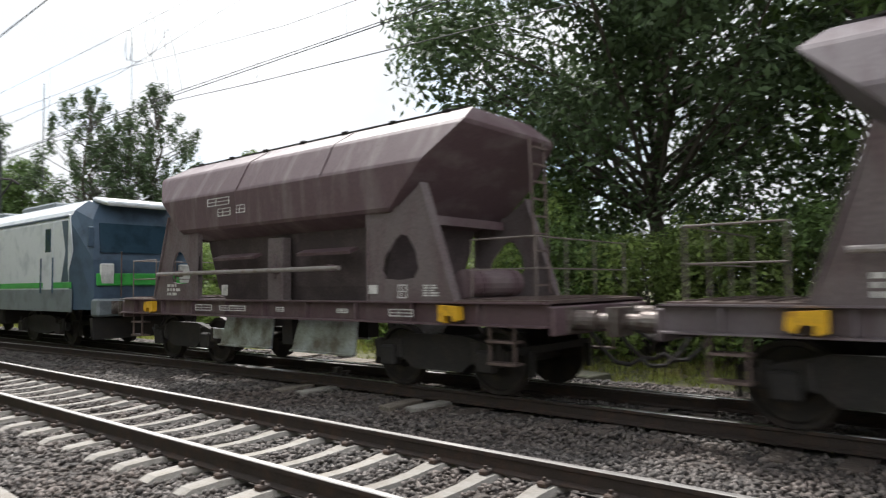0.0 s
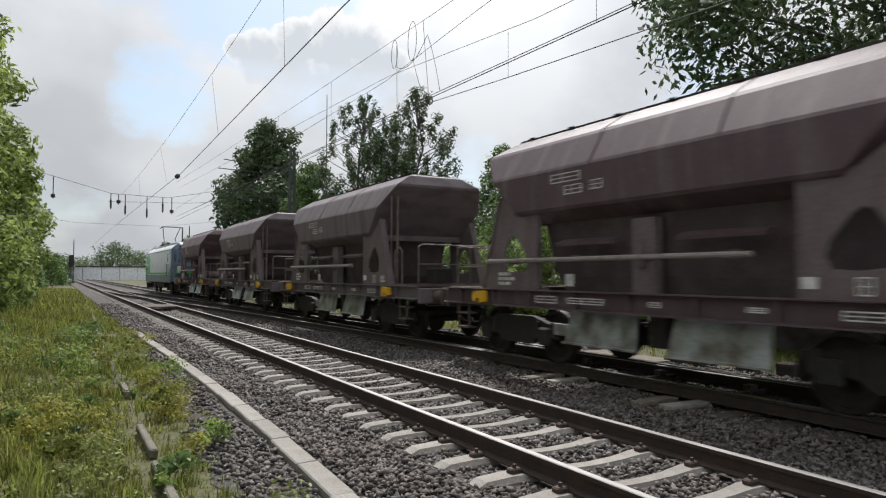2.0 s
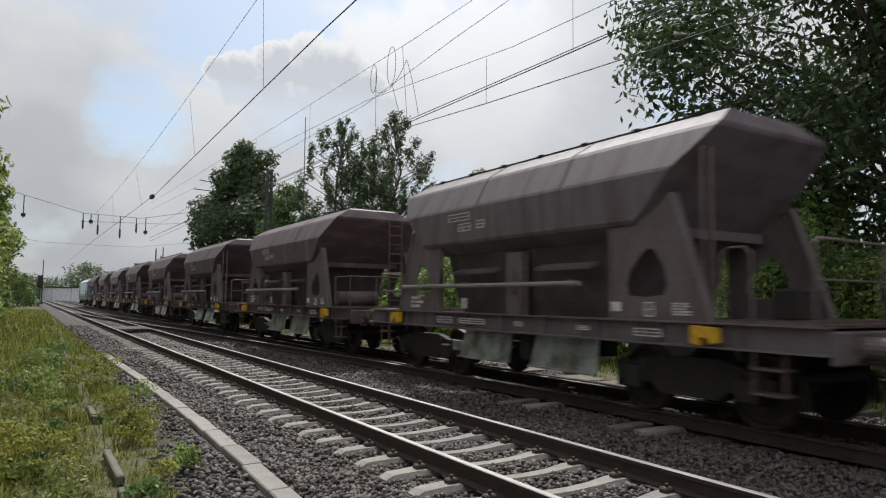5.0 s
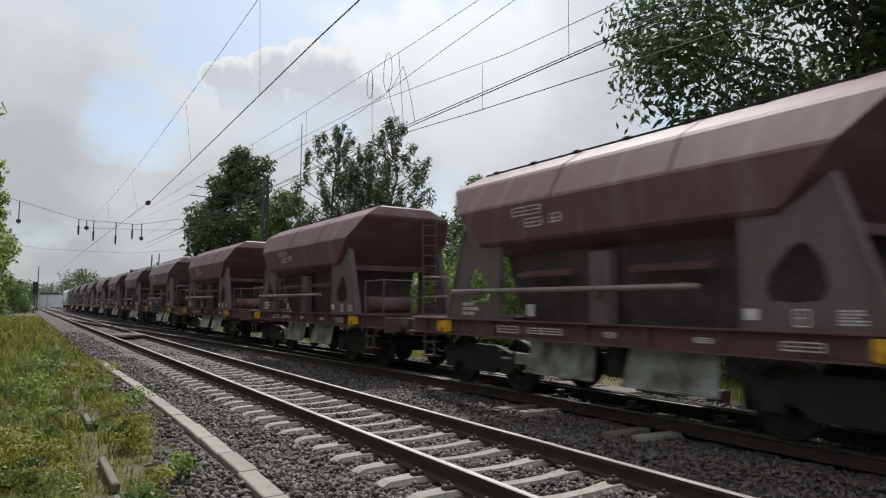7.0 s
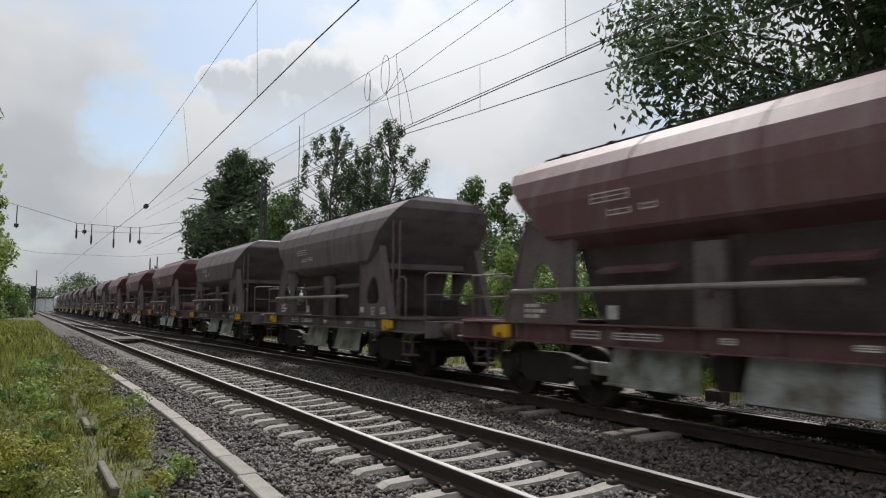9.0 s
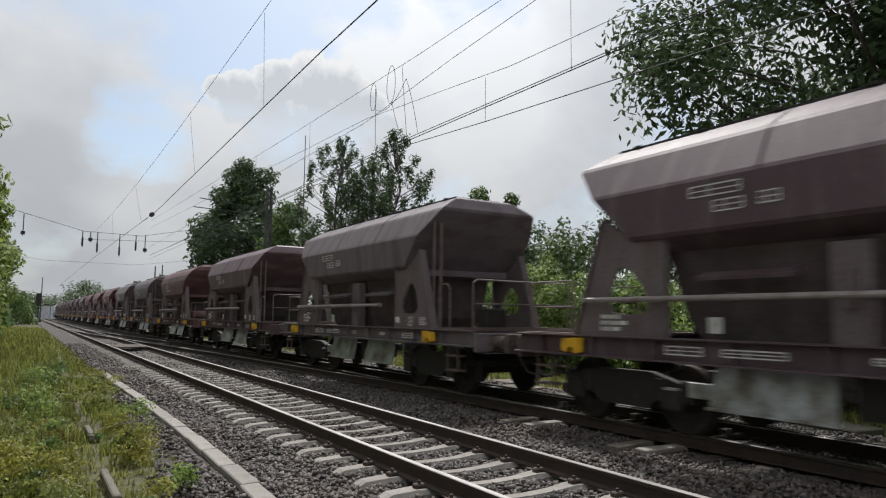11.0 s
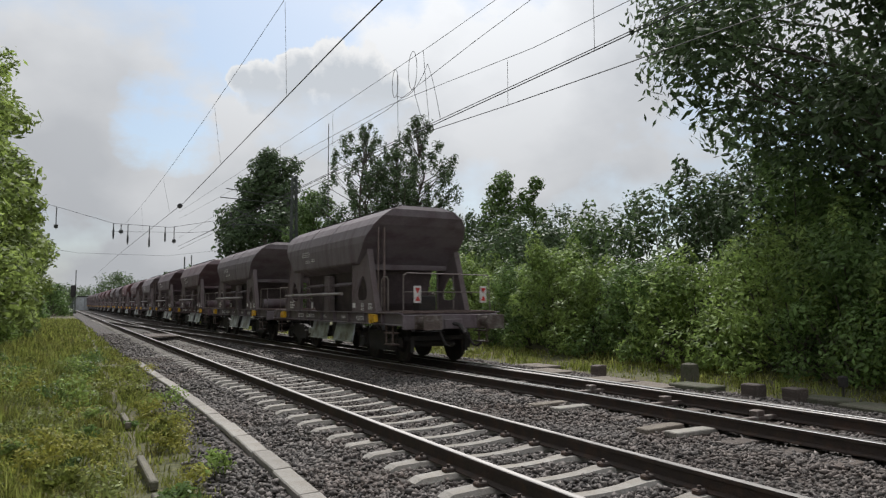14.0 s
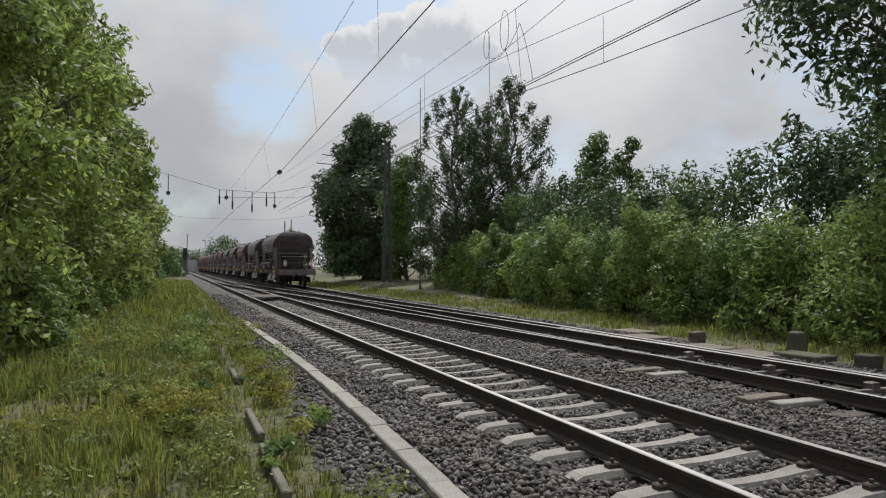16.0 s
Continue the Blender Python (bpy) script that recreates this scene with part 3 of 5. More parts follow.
# ---- locomotive (middle at its origin, tail towards -y) ----
def make_loco():
    w = thing("electric_locomotive", "white and green electric locomotive with dark blue-grey cab", "locomotive", "train")
    white = material("loco_white_paint", (0.74, 0.77, 0.8), 0.35, 0, 2, 0.06, 30, 0.02, (0.52, 0.56, 0.6), 0.4)
    blue = material("loco_blue_grey_paint", (0.075, 0.115, 0.17), 0.35, 0, 2, 0.08, 30, 0.02)
    green = material("loco_green_paint", (0.06, 0.42, 0.08), 0.35, 0, 2, 0.06, 30, 0.02)
    grey = material("loco_grey_paint", (0.2, 0.23, 0.25), 0.4, 0, 2, 0.1, 30, 0.02)
    glass = material("cab_glass", (0.03, 0.06, 0.09), 0.08, 0, 2, 0.05, 30, 0)
    lamp = material("lamp_glass", (0.7, 0.7, 0.68), 0.15, 0, 4, 0.05, 30, 0)
    half = 7.6
    prof = lambda x0: [(-x0, 1.0), (x0, 1.0), (x0, 3.2), (x0 - 0.12, 3.45), (x0 - 0.45, 3.72), (-x0 + 0.45, 3.72), (-x0 + 0.12, 3.45), (-x0, 3.2)]
    bm = B()
    slab(bm, prof(1.49), "y", -half, half)
    part("body_shell", bm, white, w)
    for s in (-1, 1):
        bm = B()
        box(bm, (s * 1.497, 0, 1.6), (0.02, 2 * half + 0.3, 0.14))
        part("green_stripe", bm, green, w, "bright green stripe")
        bm = B()
        box(bm, (s * 1.5, 0, 1.22), (0.03, 2 * half + 0.4, 0.56), bevel=0.01)
        part("lower_side_panel", bm, grey, w, "grey lower side panel")
        bm = B()
        box(bm, (s * 1.44, 0, 3.3), (0.12, 2 * half, 0.05))
        part("roof_gutter", bm, blue, w)
        bm = B()
        slab(bm, [(4.6, 1.67), (7.6, 1.67), (7.6, 3.18), (5.2, 3.18)], "x", s * 1.491, s * 1.498)
        part("green_side_panel", bm, green, w, "green painted forward side panel")
        bm = B()
        slab(bm, [(-7.58, 1.68), (-7.15, 1.68), (-7.4, 2.45), (-7.15, 3.2), (-7.58, 3.2)], "x", s * 1.491, s * 1.499)
        part("swept_side_panel", bm, blue, w, "blue-grey swept side panel")
        for e in (-1, 1):
            bm = B()
            box(bm, (s * 1.5, e * 6.35, 2.3), (0.02, 0.62, 1.8), bevel=0.008)
            part("cab_door", bm, white, w, "white cab side door")
            bm = B()
            box(bm, (s * 1.512, e * 6.35, 2.75), (0.02, 0.34, 0.6), bevel=0.008)
            part("door_window", bm, glass, w, "dark door window")
            for q in (-0.38, 0.38):
                bm = B()
                tube(bm, (s * 1.54, e * 6.35 + q, 1.4), (s * 1.54, e * 6.35 + q, 2.3), 0.02, 6)
                part("grab_rail", bm, blue, w)
    for e in (-1, 1):
        # cab nose: loft from the shell to a raked front
        bm = B()
        a = [bm.verts.new((x, e * half, z)) for x, z in prof(1.488)]
        front = [(-1.3, 8.6, 1.0), (1.3, 8.6, 1.0), (1.28, 8.45, 2.2), (1.15, 8.1, 3.2), (0.9, 7.85, 3.6), (-0.9, 7.85, 3.6), (-1.15, 8.1, 3.2), (-1.28, 8.45, 2.2)]
        a2 = [a[0], a[1], a[2], a[3], a[4], a[5], a[6], a[7]]
        b = [bm.verts.new((x, e * y, z)) for x, y, z in front]
        for i in range(8):
            j = (i + 1) % 8
            bm.faces.new((a2[i], a2[j], b[j], b[i]))
        bm.faces.new((b[0], b[1], b[2], b[7]))
        bm.faces.new((b[7], b[2], b[3], b[6]))
        bm.faces.new((b[6], b[3], b[4], b[5]))
        bmesh.ops.recalc_face_normals(bm, faces=bm.faces)
        part("cab_nose", bm, blue, w, "dark blue-grey cab front")
        bm = B()
        vs = [bm.verts.new(p) for p in ((-1.1, e * 8.44, 2.38), (1.1, e * 8.44, 2.38), (1.02, e * 8.17, 3.12), (-1.02, e * 8.17, 3.12))]
        vs2 = [bm.verts.new(v.co + Vector((0, -e * 0.05, 0))) for v in vs]
        bm.faces.new(vs), bm.faces.new(vs2[::-1])
        for i in range(4):
            bm.faces.new((vs[i], vs[(i + 1) % 4], vs2[(i + 1) % 4], vs2[i]))
        bmesh.ops.recalc_face_normals(bm, faces=bm.faces)
        part("windscreen", bm, glass, w, "wide tinted windscreen")
        for s in (-1, 1):
            bm = B()
            slab(bm, [(e * 7.55, 1.9), (e * 7.8, 2.45), (e * 7.62, 3.3), (e * 7.55, 3.35)], "x", s * 1.475, s * 1.5)
            part("cab_side_panel", bm, white, w, "white swept cab side panel")
        bm = B()
        box(bm, (0, e * 8.0, 3.68), (1.9, 0.9, 0.12), pose(0, 0, 0, e * -12, 0, 0), 0.04)
        part("roof_brow", bm, white, w)
        bm = B()
        box(bm, (0, e * 8.56, 1.72), (2.5, 0.06, 0.3), pose(0, 0, 0, e * 6, 0, 0), 0.02)
        part("nose_stripe", bm, green, w, "green nose panel")
        for x in (-1.0, 1.0):
            bm = B()
            box(bm, (x, e * 8.56, 1.85), (0.34, 0.08, 0.52), bevel=0.03)
            part("headlight", bm, lamp, w, "pale upright headlight cluster")
            bm = B()
            box(bm, (x * 1.3, e * 8.35, 2.75), (0.14, 0.08, 0.5), bevel=0.02)
            part("mirror_camera", bm, blue, w)
            buffer(w, x * 0.875, e * 8.86, e)
            bm = B()
            tube(bm, (x * 0.7, e * 8.66, 1.3), (x * 0.7, e * 8.66, 2.4), 0.02, 6)
            part("front_handrail", bm, TUBE, w)
        bm = B()
        box(bm, (0, e * 8.68, 1.05), (2.7, 0.4, 0.42), bevel=0.05)
        part("bumper_beam", bm, grey, w)
        bm = B()
        slab(bm, [(-1.3, 0.3), (1.3, 0.3), (1.35, 0.8), (-1.35, 0.8)], "y", e * 8.45, e * 8.6)
        part("snow_plough", bm, GRIME, w)
    bm = B()
    for y in (-4, 0.0, 3.5):
        box(bm, (0, y, 3.8), (1.9, 2.4, 0.2), bevel=0.05)
    part("roof_hatch", bm, grey, w)
    bm = B()
    for s in (-1, 1):
        path_tube(bm, [(s * 0.5, 3.0, 3.95), (s * 0.45, 4.4, 4.6), (s * 0.7, 3.2, 5.55)], 0.035)
    path_tube(bm, [(-0.95, 3.2, 5.45), (-0.7, 3.2, 5.6), (0.7, 3.2, 5.6), (0.95, 3.2, 5.45)], 0.04)
    part("pantograph", bm, GRIME, w, "raised pantograph")
    bm = B()
    box(bm, (0, 0, 0.75), (2.4, 4.5, 0.55), bevel=0.05)
    part("transformer_box", bm, GRIME, w)
    for y in (-4.75, 4.75):
        bogie(w, y, 1.3)
    return w


LOCO = make_loco()


# ---- sleepers ----
def make_sleepers():
    bm = B()
    # waisted concrete sleeper, high at the rail seats
    sec = [(-1.3, -0.225, 0.115), (-1.22, -0.185, 0.12), (-0.95, -0.172, 0.125), (-0.55, -0.175, 0.118), (-0.3, -0.2, 0.095), (0, -0.208, 0.09),
           (0.3, -0.2, 0.095), (0.55, -0.175, 0.118), (0.95, -0.172, 0.125), (1.22, -0.185, 0.12), (1.3, -0.225, 0.115)]
    rings = [[bm.verts.new(p) for p in ((x, -w, -0.38), (x, -w, z - 0.045), (x, -w * 0.72, z), (x, w * 0.72, z), (x, w, z - 0.045), (x, w, -0.38))] for x, z, w in sec]
    for a, b in zip(rings, rings[1:]):
        for i in range(5):
            bm.faces.new((a[i], a[i + 1], b[i + 1], b[i]))
    bm.faces.new(rings[0]), bm.faces.new(rings[-1])
    bmesh.ops.recalc_face_normals(bm, faces=bm.faces)
    first = obj("concrete_sleeper", bm, CONCRETE)
    first.location = (NEAR, -4.74, 0)
    tagged(first, "pale weathered concrete sleeper laid in ballast", "sleeper", "concrete sleepers")
    clip = B()
    box(clip, (0, 0, -0.155), (0.12, 0.09, 0.05), bevel=0.012)
    tube(clip, (0, 0, -0.16), (0, 0, -0.1), 0.018, 6)
    one = part("rail_clip", clip, RAILSIDE, first, "rusty rail fastening")
    one.location = (-GAUGE / 2 - 0.13, 0, 0)
    for x in (-GAUGE / 2 + 0.13, GAUGE / 2 - 0.13, GAUGE / 2 + 0.13):
        ob = tagged(new("rail_clip", one.data), "rusty rail fastening")
        ob.parent, ob.location = first, (x, 0, 0)
    for i in range(1, 150):
        copy_thing(first, pose(NEAR + random.uniform(-0.015, 0.015), -4.74 + 0.6 * i, 0, 0, 0, random.uniform(-0.5, 0.5)))
    bm = B()
    box(bm, (0, 0, -0.28), (2.6, 0.26, 0.15), bevel=0.012)
    first = obj("timber_sleeper", bm, WOOD)
    first.location = (MAIN, -6, 0)
    tagged(first, "dark tarred timber sleeper sunk in ballast", "sleeper", "timber sleepers")
    for i in range(1, 130):
        copy_thing(first, pose(MAIN + random.uniform(-0.04, 0.04), -6 + 0.65 * i, random.uniform(-0.012, 0.012), 0, 0, random.uniform(-1, 1)))


make_sleepers()


# ---- turnout, cable duct and lineside things ----
def crossover():
    def xc(y):
        u = min(1.0, max(0.0, (y - 3.0) / 78))
        return MAIN - (MAIN - NEAR) * u * u * (3 - 2 * u)
    for s in (-1, 1):
        rail("rail", [(xc(y) + s * (GAUGE / 2 - (0.085 if y < 14 else 0.085 * max(0, (20 - y) / 6))), y) for y in range(3, 82, 2)], "rusty turnout rail leading to the other track", 0.012)
    for x, y0, y1 in ((MAIN - GAUGE / 2 + 0.1, 24, 30), (MAIN + GAUGE / 2 - 0.1, 9, 15), (MAIN + GAUGE / 2 + 0.16, 6, 19)):
        rail("guard_rail", [(x, y0), (x, y1)], "short rusty guard rail beside the running rail", 0.02)


crossover()


def block(name, label, category, at, size, mat, rz=0.0, bevel=0.02, group=""):
    bm = B()
    box(bm, (0, 0, size[2] / 2), size, bevel=bevel)
    for v in bm.verts:
        v.co += Vector((noise.noise(v.co * 7 + Vector(at)), noise.noise(v.co * 7 + Vector((3, *at[:2]))), 0)) * 0.012
    ob = obj(name, bm, mat)
    ob.matrix_world = pose(*at, 0, 0, rz)
    return tagged(ob, label, category, group)


def lineside():
    m_old = material("old_grey_timber", (0.2, 0.17, 0.14), 0.9, 0, 5, 0.3, 50, 0.4, (0.1, 0.08, 0.065), 0.5, (1, 6, 6))
    m_pale = material("pale_dry_concrete", (0.3, 0.28, 0.25), 0.9, 0, 5, 0.2, 50, 0.3)
    m_mossy = material("mossy_concrete", (0.1, 0.095, 0.07), 0.95, 0, 5, 0.3, 40, 0.4, (0.06, 0.07, 0.035), 0.5)
    g = "timber blocks beside the turnout"
    block("timber_block", "dark weathered timber block beside the turnout", "timber", (11.35, 12.6, -0.3), (0.3, 0.26, 0.3), WOOD, 8, group=g)
    block("timber_block", "dark weathered timber block beside the turnout", "timber", (11.15, 8.25, -0.32), (0.3, 0.34, 0.32), WOOD, 5, group=g)
    block("timber_block", "dark weathered timber block beside the turnout", "timber", (11.4, 7.6, -0.32), (0.3, 0.34, 0.3), WOOD, -4, group=g)
    block("point_machine_cover", "low mossy concrete cover beside the turnout", "cover", (11.05, 9.45, -0.3), (0.6, 0.9, 0.18), m_mossy, 4)
    block("concrete_slab", "flat mossy concrete slab in the grass", "slab", (11.8, 7.2, -0.3), (0.6, 0.8, 0.12), m_mossy, 10)
    block("concrete_slab", "flat mossy concrete slab in the grass", "slab", (11.4, 6.2, -0.3), (0.7, 0.9, 0.14), m_mossy, -6)
    for x, y, rz in ((10.7, 13.6, 2), (10.55, 11.4, -3), (10.6, 10.2, 1), (11.3, 14.9, 5)):
        block("loose_plank", "grey weathered plank lying beside the rail", "plank", (x, y, -0.24), (0.7, 1.0, 0.07), m_old, rz, 0.008, "loose planks")
    for x, y, rz in ((7.2, 9.25, 4), (7.3, 8.75, 2), (7.15, 6.75, 5), (7.3, 6.35, -2)):
        block("sleeper_end", "pale dry timber end showing in the ballast", "timber", (x, y, -0.26), (0.75, 0.22, 0.1), m_old if rz > 3 else m_pale, rz, 0.012, "pale timber ends")
    post = thing("marker_post", "short dark stone post in the grass strip", "post")
    bm = B()
    stack(bm, [(0.14, 0.14, 0), (0.13, 0.13, 0.46), (0.12, 0.12, 0.5), (0.06, 0.06, 0.53)])
    part("stone", bm, m_mossy, post)
    post.location = (11.9, 10.35, -0.34)
    lamp = thing("point_lantern", "small dark lantern on a stake beside the turnout", "lantern")
    bm = B()
    box(bm, (0, 0, 0.36), (0.16, 0.12, 0.2), bevel=0.02)
    part("housing", bm, GRIME, lamp)
    bm = B()
    tube(bm, (0, 0, 0), (0, 0, 0.28), 0.02, 6)
    part("stake", bm, GRIME, lamp)
    lamp.location = (12.35, 7.3, -0.3)
    # rodding along the turnout
    for x in (10.0, 10.2):
        bm = B()
        tube(bm, (x, 5, -0.2), (x, 15, -0.2), 0.02, 6)
        tagged(obj("point_rod", bm, BUFFER), "long thin steel rod along the turnout", "rod", "point rods")
    for y in (6.4, 8.1, 9.9):
        bm = B()
        box(bm, (MAIN + 0.45, y, -0.15), (1.9, 0.09, 0.06), bevel=0.01)
        box(bm, (MAIN + 0.3, y + 0.04, -0.1), (0.16, 0.14, 0.12), bevel=0.01)
        tagged(obj("stretcher_bar", bm, BUFFER), "worn steel stretcher bar between the switch blades", "stretcher bar", "stretcher bars")
    crossing = thing("track_crossing_panel", "dark plank panel laid between the rails", "crossing")
    for i in range(6):
        bm = B()
        box(bm, (NEAR - 0.55 + i * 0.22, 36, -0.02), (0.2, 3.0, 0.06), bevel=0.008)
        part("plank", bm, WOOD, crossing)
    bm = B()
    box(bm, (2.9, 24.5, -0.22), (0.9, 0.2, 0.05), bevel=0.01)
    tagged(obj("loose_board", bm, m_pale), "pale board lying on the ballast", "board")


lineside()


def cable_duct():
    knots = [(-8, 1.86), (4.5, 1.93), (5.6, 1.99), (7.2, 2.05), (10, 2.11), (13.7, 2.13), (22.2, 2.03)]
    xs = lambda y: float(np.interp(y, [k[0] for k in knots], [k[1] for k in knots]))
    duct = thing("cable_duct", "line of pale concrete cable duct covers beside the ballast", "cable duct")
    bm = B()
    box(bm, (0, 0, 0), (0.2, 0.985, 0.08), bevel=0.012)
    first = None
    for i in range(30):
        y = -7.5 + i
        dx = xs(y + 0.5) - xs(y - 0.5)
        if first is None:
            ob = first = part("cover", bm, CONCRETE, duct)
        else:
            ob = new("cover", first.data)
            ob.parent = duct
        ob.matrix_world = pose(xs(y) + random.uniform(-0.012, 0.012), y, -0.2 + random.uniform(-0.012, 0.008), random.uniform(-0.6, 0.6), random.uniform(-1.5, 1.5), -math.degrees(math.atan2(dx, 1)) + random.uniform(-0.5, 0.5))
    edge = thing("old_edging", "broken grey concrete edging half buried in grass", "edging")
    for y, l in ((4.2, 1.6), (5.9, 1.5), (7.7, 1.3), (11.2, 1.0)):
        bm = B()
        box(bm, (0.78 + 0.02 * (y - 5), y, -0.19), (0.075, l, 0.09), bevel=0.012)
        part("edging_piece", bm, OLD_CONCRETE, edge)


cable_duct()


# ---- stones, grass ----
def soup(name, verts, faces, mat, label, category, parent=None):
    me = bpy.data.meshes.new(name)
    me.vertices.add(len(verts))
    me.vertices.foreach_set("co", np.asarray(verts, np.float32).ravel())
    k = faces.shape[1]
    me.loops.add(faces.size)
    me.loops.foreach_set("vertex_index", faces.astype(np.int32).ravel())
    me.polygons.add(len(faces))
    me.polygons.foreach_set("loop_start", np.arange(0, faces.size, k, dtype=np.int32))
    me.update(calc_edges=True)
    me.materials.append(mat)
    ob = new(name, me)
    ob.parent = parent
    return tagged(ob, label, category, kind="stuff") if category else tagged(ob, label, kind="stuff")


def make_stones():
    rng = np.random.default_rng(4)
    base = np.array([(1, 0, 0), (-1, 0, 0), (0, 1, 0), (0, -1, 0), (0, 0, 1), (0, 0, -1)], float)
    tri = np.array([(0, 2, 4), (2, 1, 4), (1, 3, 4), (3, 0, 4), (2, 0, 5), (1, 2, 5), (3, 1, 5), (0, 3, 5)])
    pts = []
    for y0, y1, dens, r0, r1 in ((0.2, 1.8, 420, 0.024, 0.048), (1.8, 8, 520, 0.022, 0.046), (8, 14, 380, 0.024, 0.048), (14, 24, 200, 0.028, 0.056), (24, 45, 80, 0.035, 0.065)):
        n = int((y1 - y0) * 10.4 * dens)
        x, y, r = rng.uniform(1.2, 11.6, n), rng.uniform(y0, y1, n), rng.uniform(r0, r1, n)
        pts.append(np.stack([x, y, r], 1))
    p = np.concatenate(pts)
    x, y, r = p.T
    phase = np.abs((y + 4.74 + 0.3) % 0.6 - 0.3)
    on_sleeper = (np.abs(x - NEAR) < 1.32) & (phase < 0.115)
    on_rail = np.zeros(len(p), bool)
    for c in (NEAR, MAIN):
        for s in (-1, 1):
            on_rail |= np.abs(x - (c + s * GAUGE / 2)) < 0.06 + r
    left = 1.35 + np.clip((y - 7) * 0.06, 0, 0.75) + 0.2 * np.sin(y * 2.3) * np.sin(y * 0.9) + rng.normal(0, 0.12, len(p))
    on_duct = np.abs(x - np.interp(y, [4.5, 7.2, 13.7, 22.2], [1.93, 2.05, 2.13, 2.03])) < 0.14
    keep = ~on_sleeper & ~on_rail & (x > left) & ~(on_duct & (y < 22.5))
    x, y, r = x[keep], y[keep], r[keep]
    n = len(x)
    z = BED + rng.uniform(-0.012, 0.03, n) + 0.012 * np.sin(x * 3 + y * 1.3) + np.where(x < 2.3, 0.005, 0) - np.clip(x - 11.0, 0, 1) * 0.15
    shape = base[None] * (r[:, None, None] * rng.uniform(0.6, 1.2, (n, 6, 1))) * np.array([1.15, 1.0, 0.75])
    shape += rng.normal(0, 0.22, (n, 6, 3)) * r[:, None, None]
    a, b = rng.uniform(0, 6.28, n), rng.normal(0, 0.45, n)
    ca, sa, cb, sb = np.cos(a), np.sin(a), np.cos(b), np.sin(b)
    X, Y, Z = shape[..., 0], shape[..., 1], shape[..., 2]
    Y, Z = Y * cb[:, None] - Z * sb[:, None], Y * sb[:, None] + Z * cb[:, None]
    X, Y = X * ca[:, None] - Y * sa[:, None], X * sa[:, None] + Y * ca[:, None]
    v = np.stack([X + x[:, None], Y + y[:, None], Z + z[:, None]], -1).reshape(-1, 3)
    f = (tri[None] + 6 * np.arange(n)[:, None, None]).reshape(-1, 3)
    soup("ballast_stones", v, f, STONE, "loose grey and brown crushed ballast stones", "ballast stones")


make_stones()

BLADE = material("grass_blade", (0.2, 0.23, 0.055), 0.7, 0, 1.3, 0.2, 20, 0, (0.25, 0.235, 0.08), 0.55, island=0.65, spec=0.2, through_light=0.4)
LEAF = material("green_leaf", (0.13, 0.2, 0.062), 0.55, 0, 0.7, 0.15, 20, 0, (0.09, 0.145, 0.048), 0.5, per_object=0.2, island=0.5, spec=0.28, through_light=0.4)
LEAF_LIGHT = material("light_green_leaf", (0.225, 0.305, 0.085), 0.55, 0, 0.7, 0.15, 20, 0, (0.135, 0.2, 0.06), 0.5, per_object=0.2, island=0.5, spec=0.28, through_light=0.45)
LEAF_ROW = material("sunny_green_leaf", (0.22, 0.28, 0.076), 0.55, 0, 0.7, 0.15, 20, 0, (0.15, 0.2, 0.055), 0.5, per_object=0.2, island=0.55, spec=0.28, through_light=0.5)
LEAF_DARK = material("dark_green_leaf", (0.082, 0.122, 0.055), 0.55, 0, 0.7, 0.15, 20, 0, (0.062, 0.095, 0.044), 0.5, per_object=0.2, island=0.5, spec=0.28, through_light=0.35)
VERGE_GREEN = material("verge_green_leaf", (0.2, 0.235, 0.065), 0.55, 0, 0.9, 0.2, 20, 0, (0.15, 0.17, 0.055), 0.5, island=0.55, spec=0.3, through_light=0.4)
YELLOW_GREEN = material("yellow_green_leaf", (0.3, 0.29, 0.06), 0.6, 0, 0.9, 0.2, 20, 0, (0.2, 0.22, 0.06), 0.5, island=0.45, spec=0.25, through_light=0.4)
# Far trees only: distance haze is put into this bluer leaf colour.
LEAF_FAR = material("haze_tinted_green_leaf", (0.13, 0.18, 0.09), 0.7, 0, 0.7, 0.15, 20, 0, island=0.3, spec=0.2, through_light=0.2)
BARK = material("grey_bark", (0.09, 0.075, 0.06), 0.9, 0, 3, 0.3, 25, 0.5, stretch=(4, 4, 1))


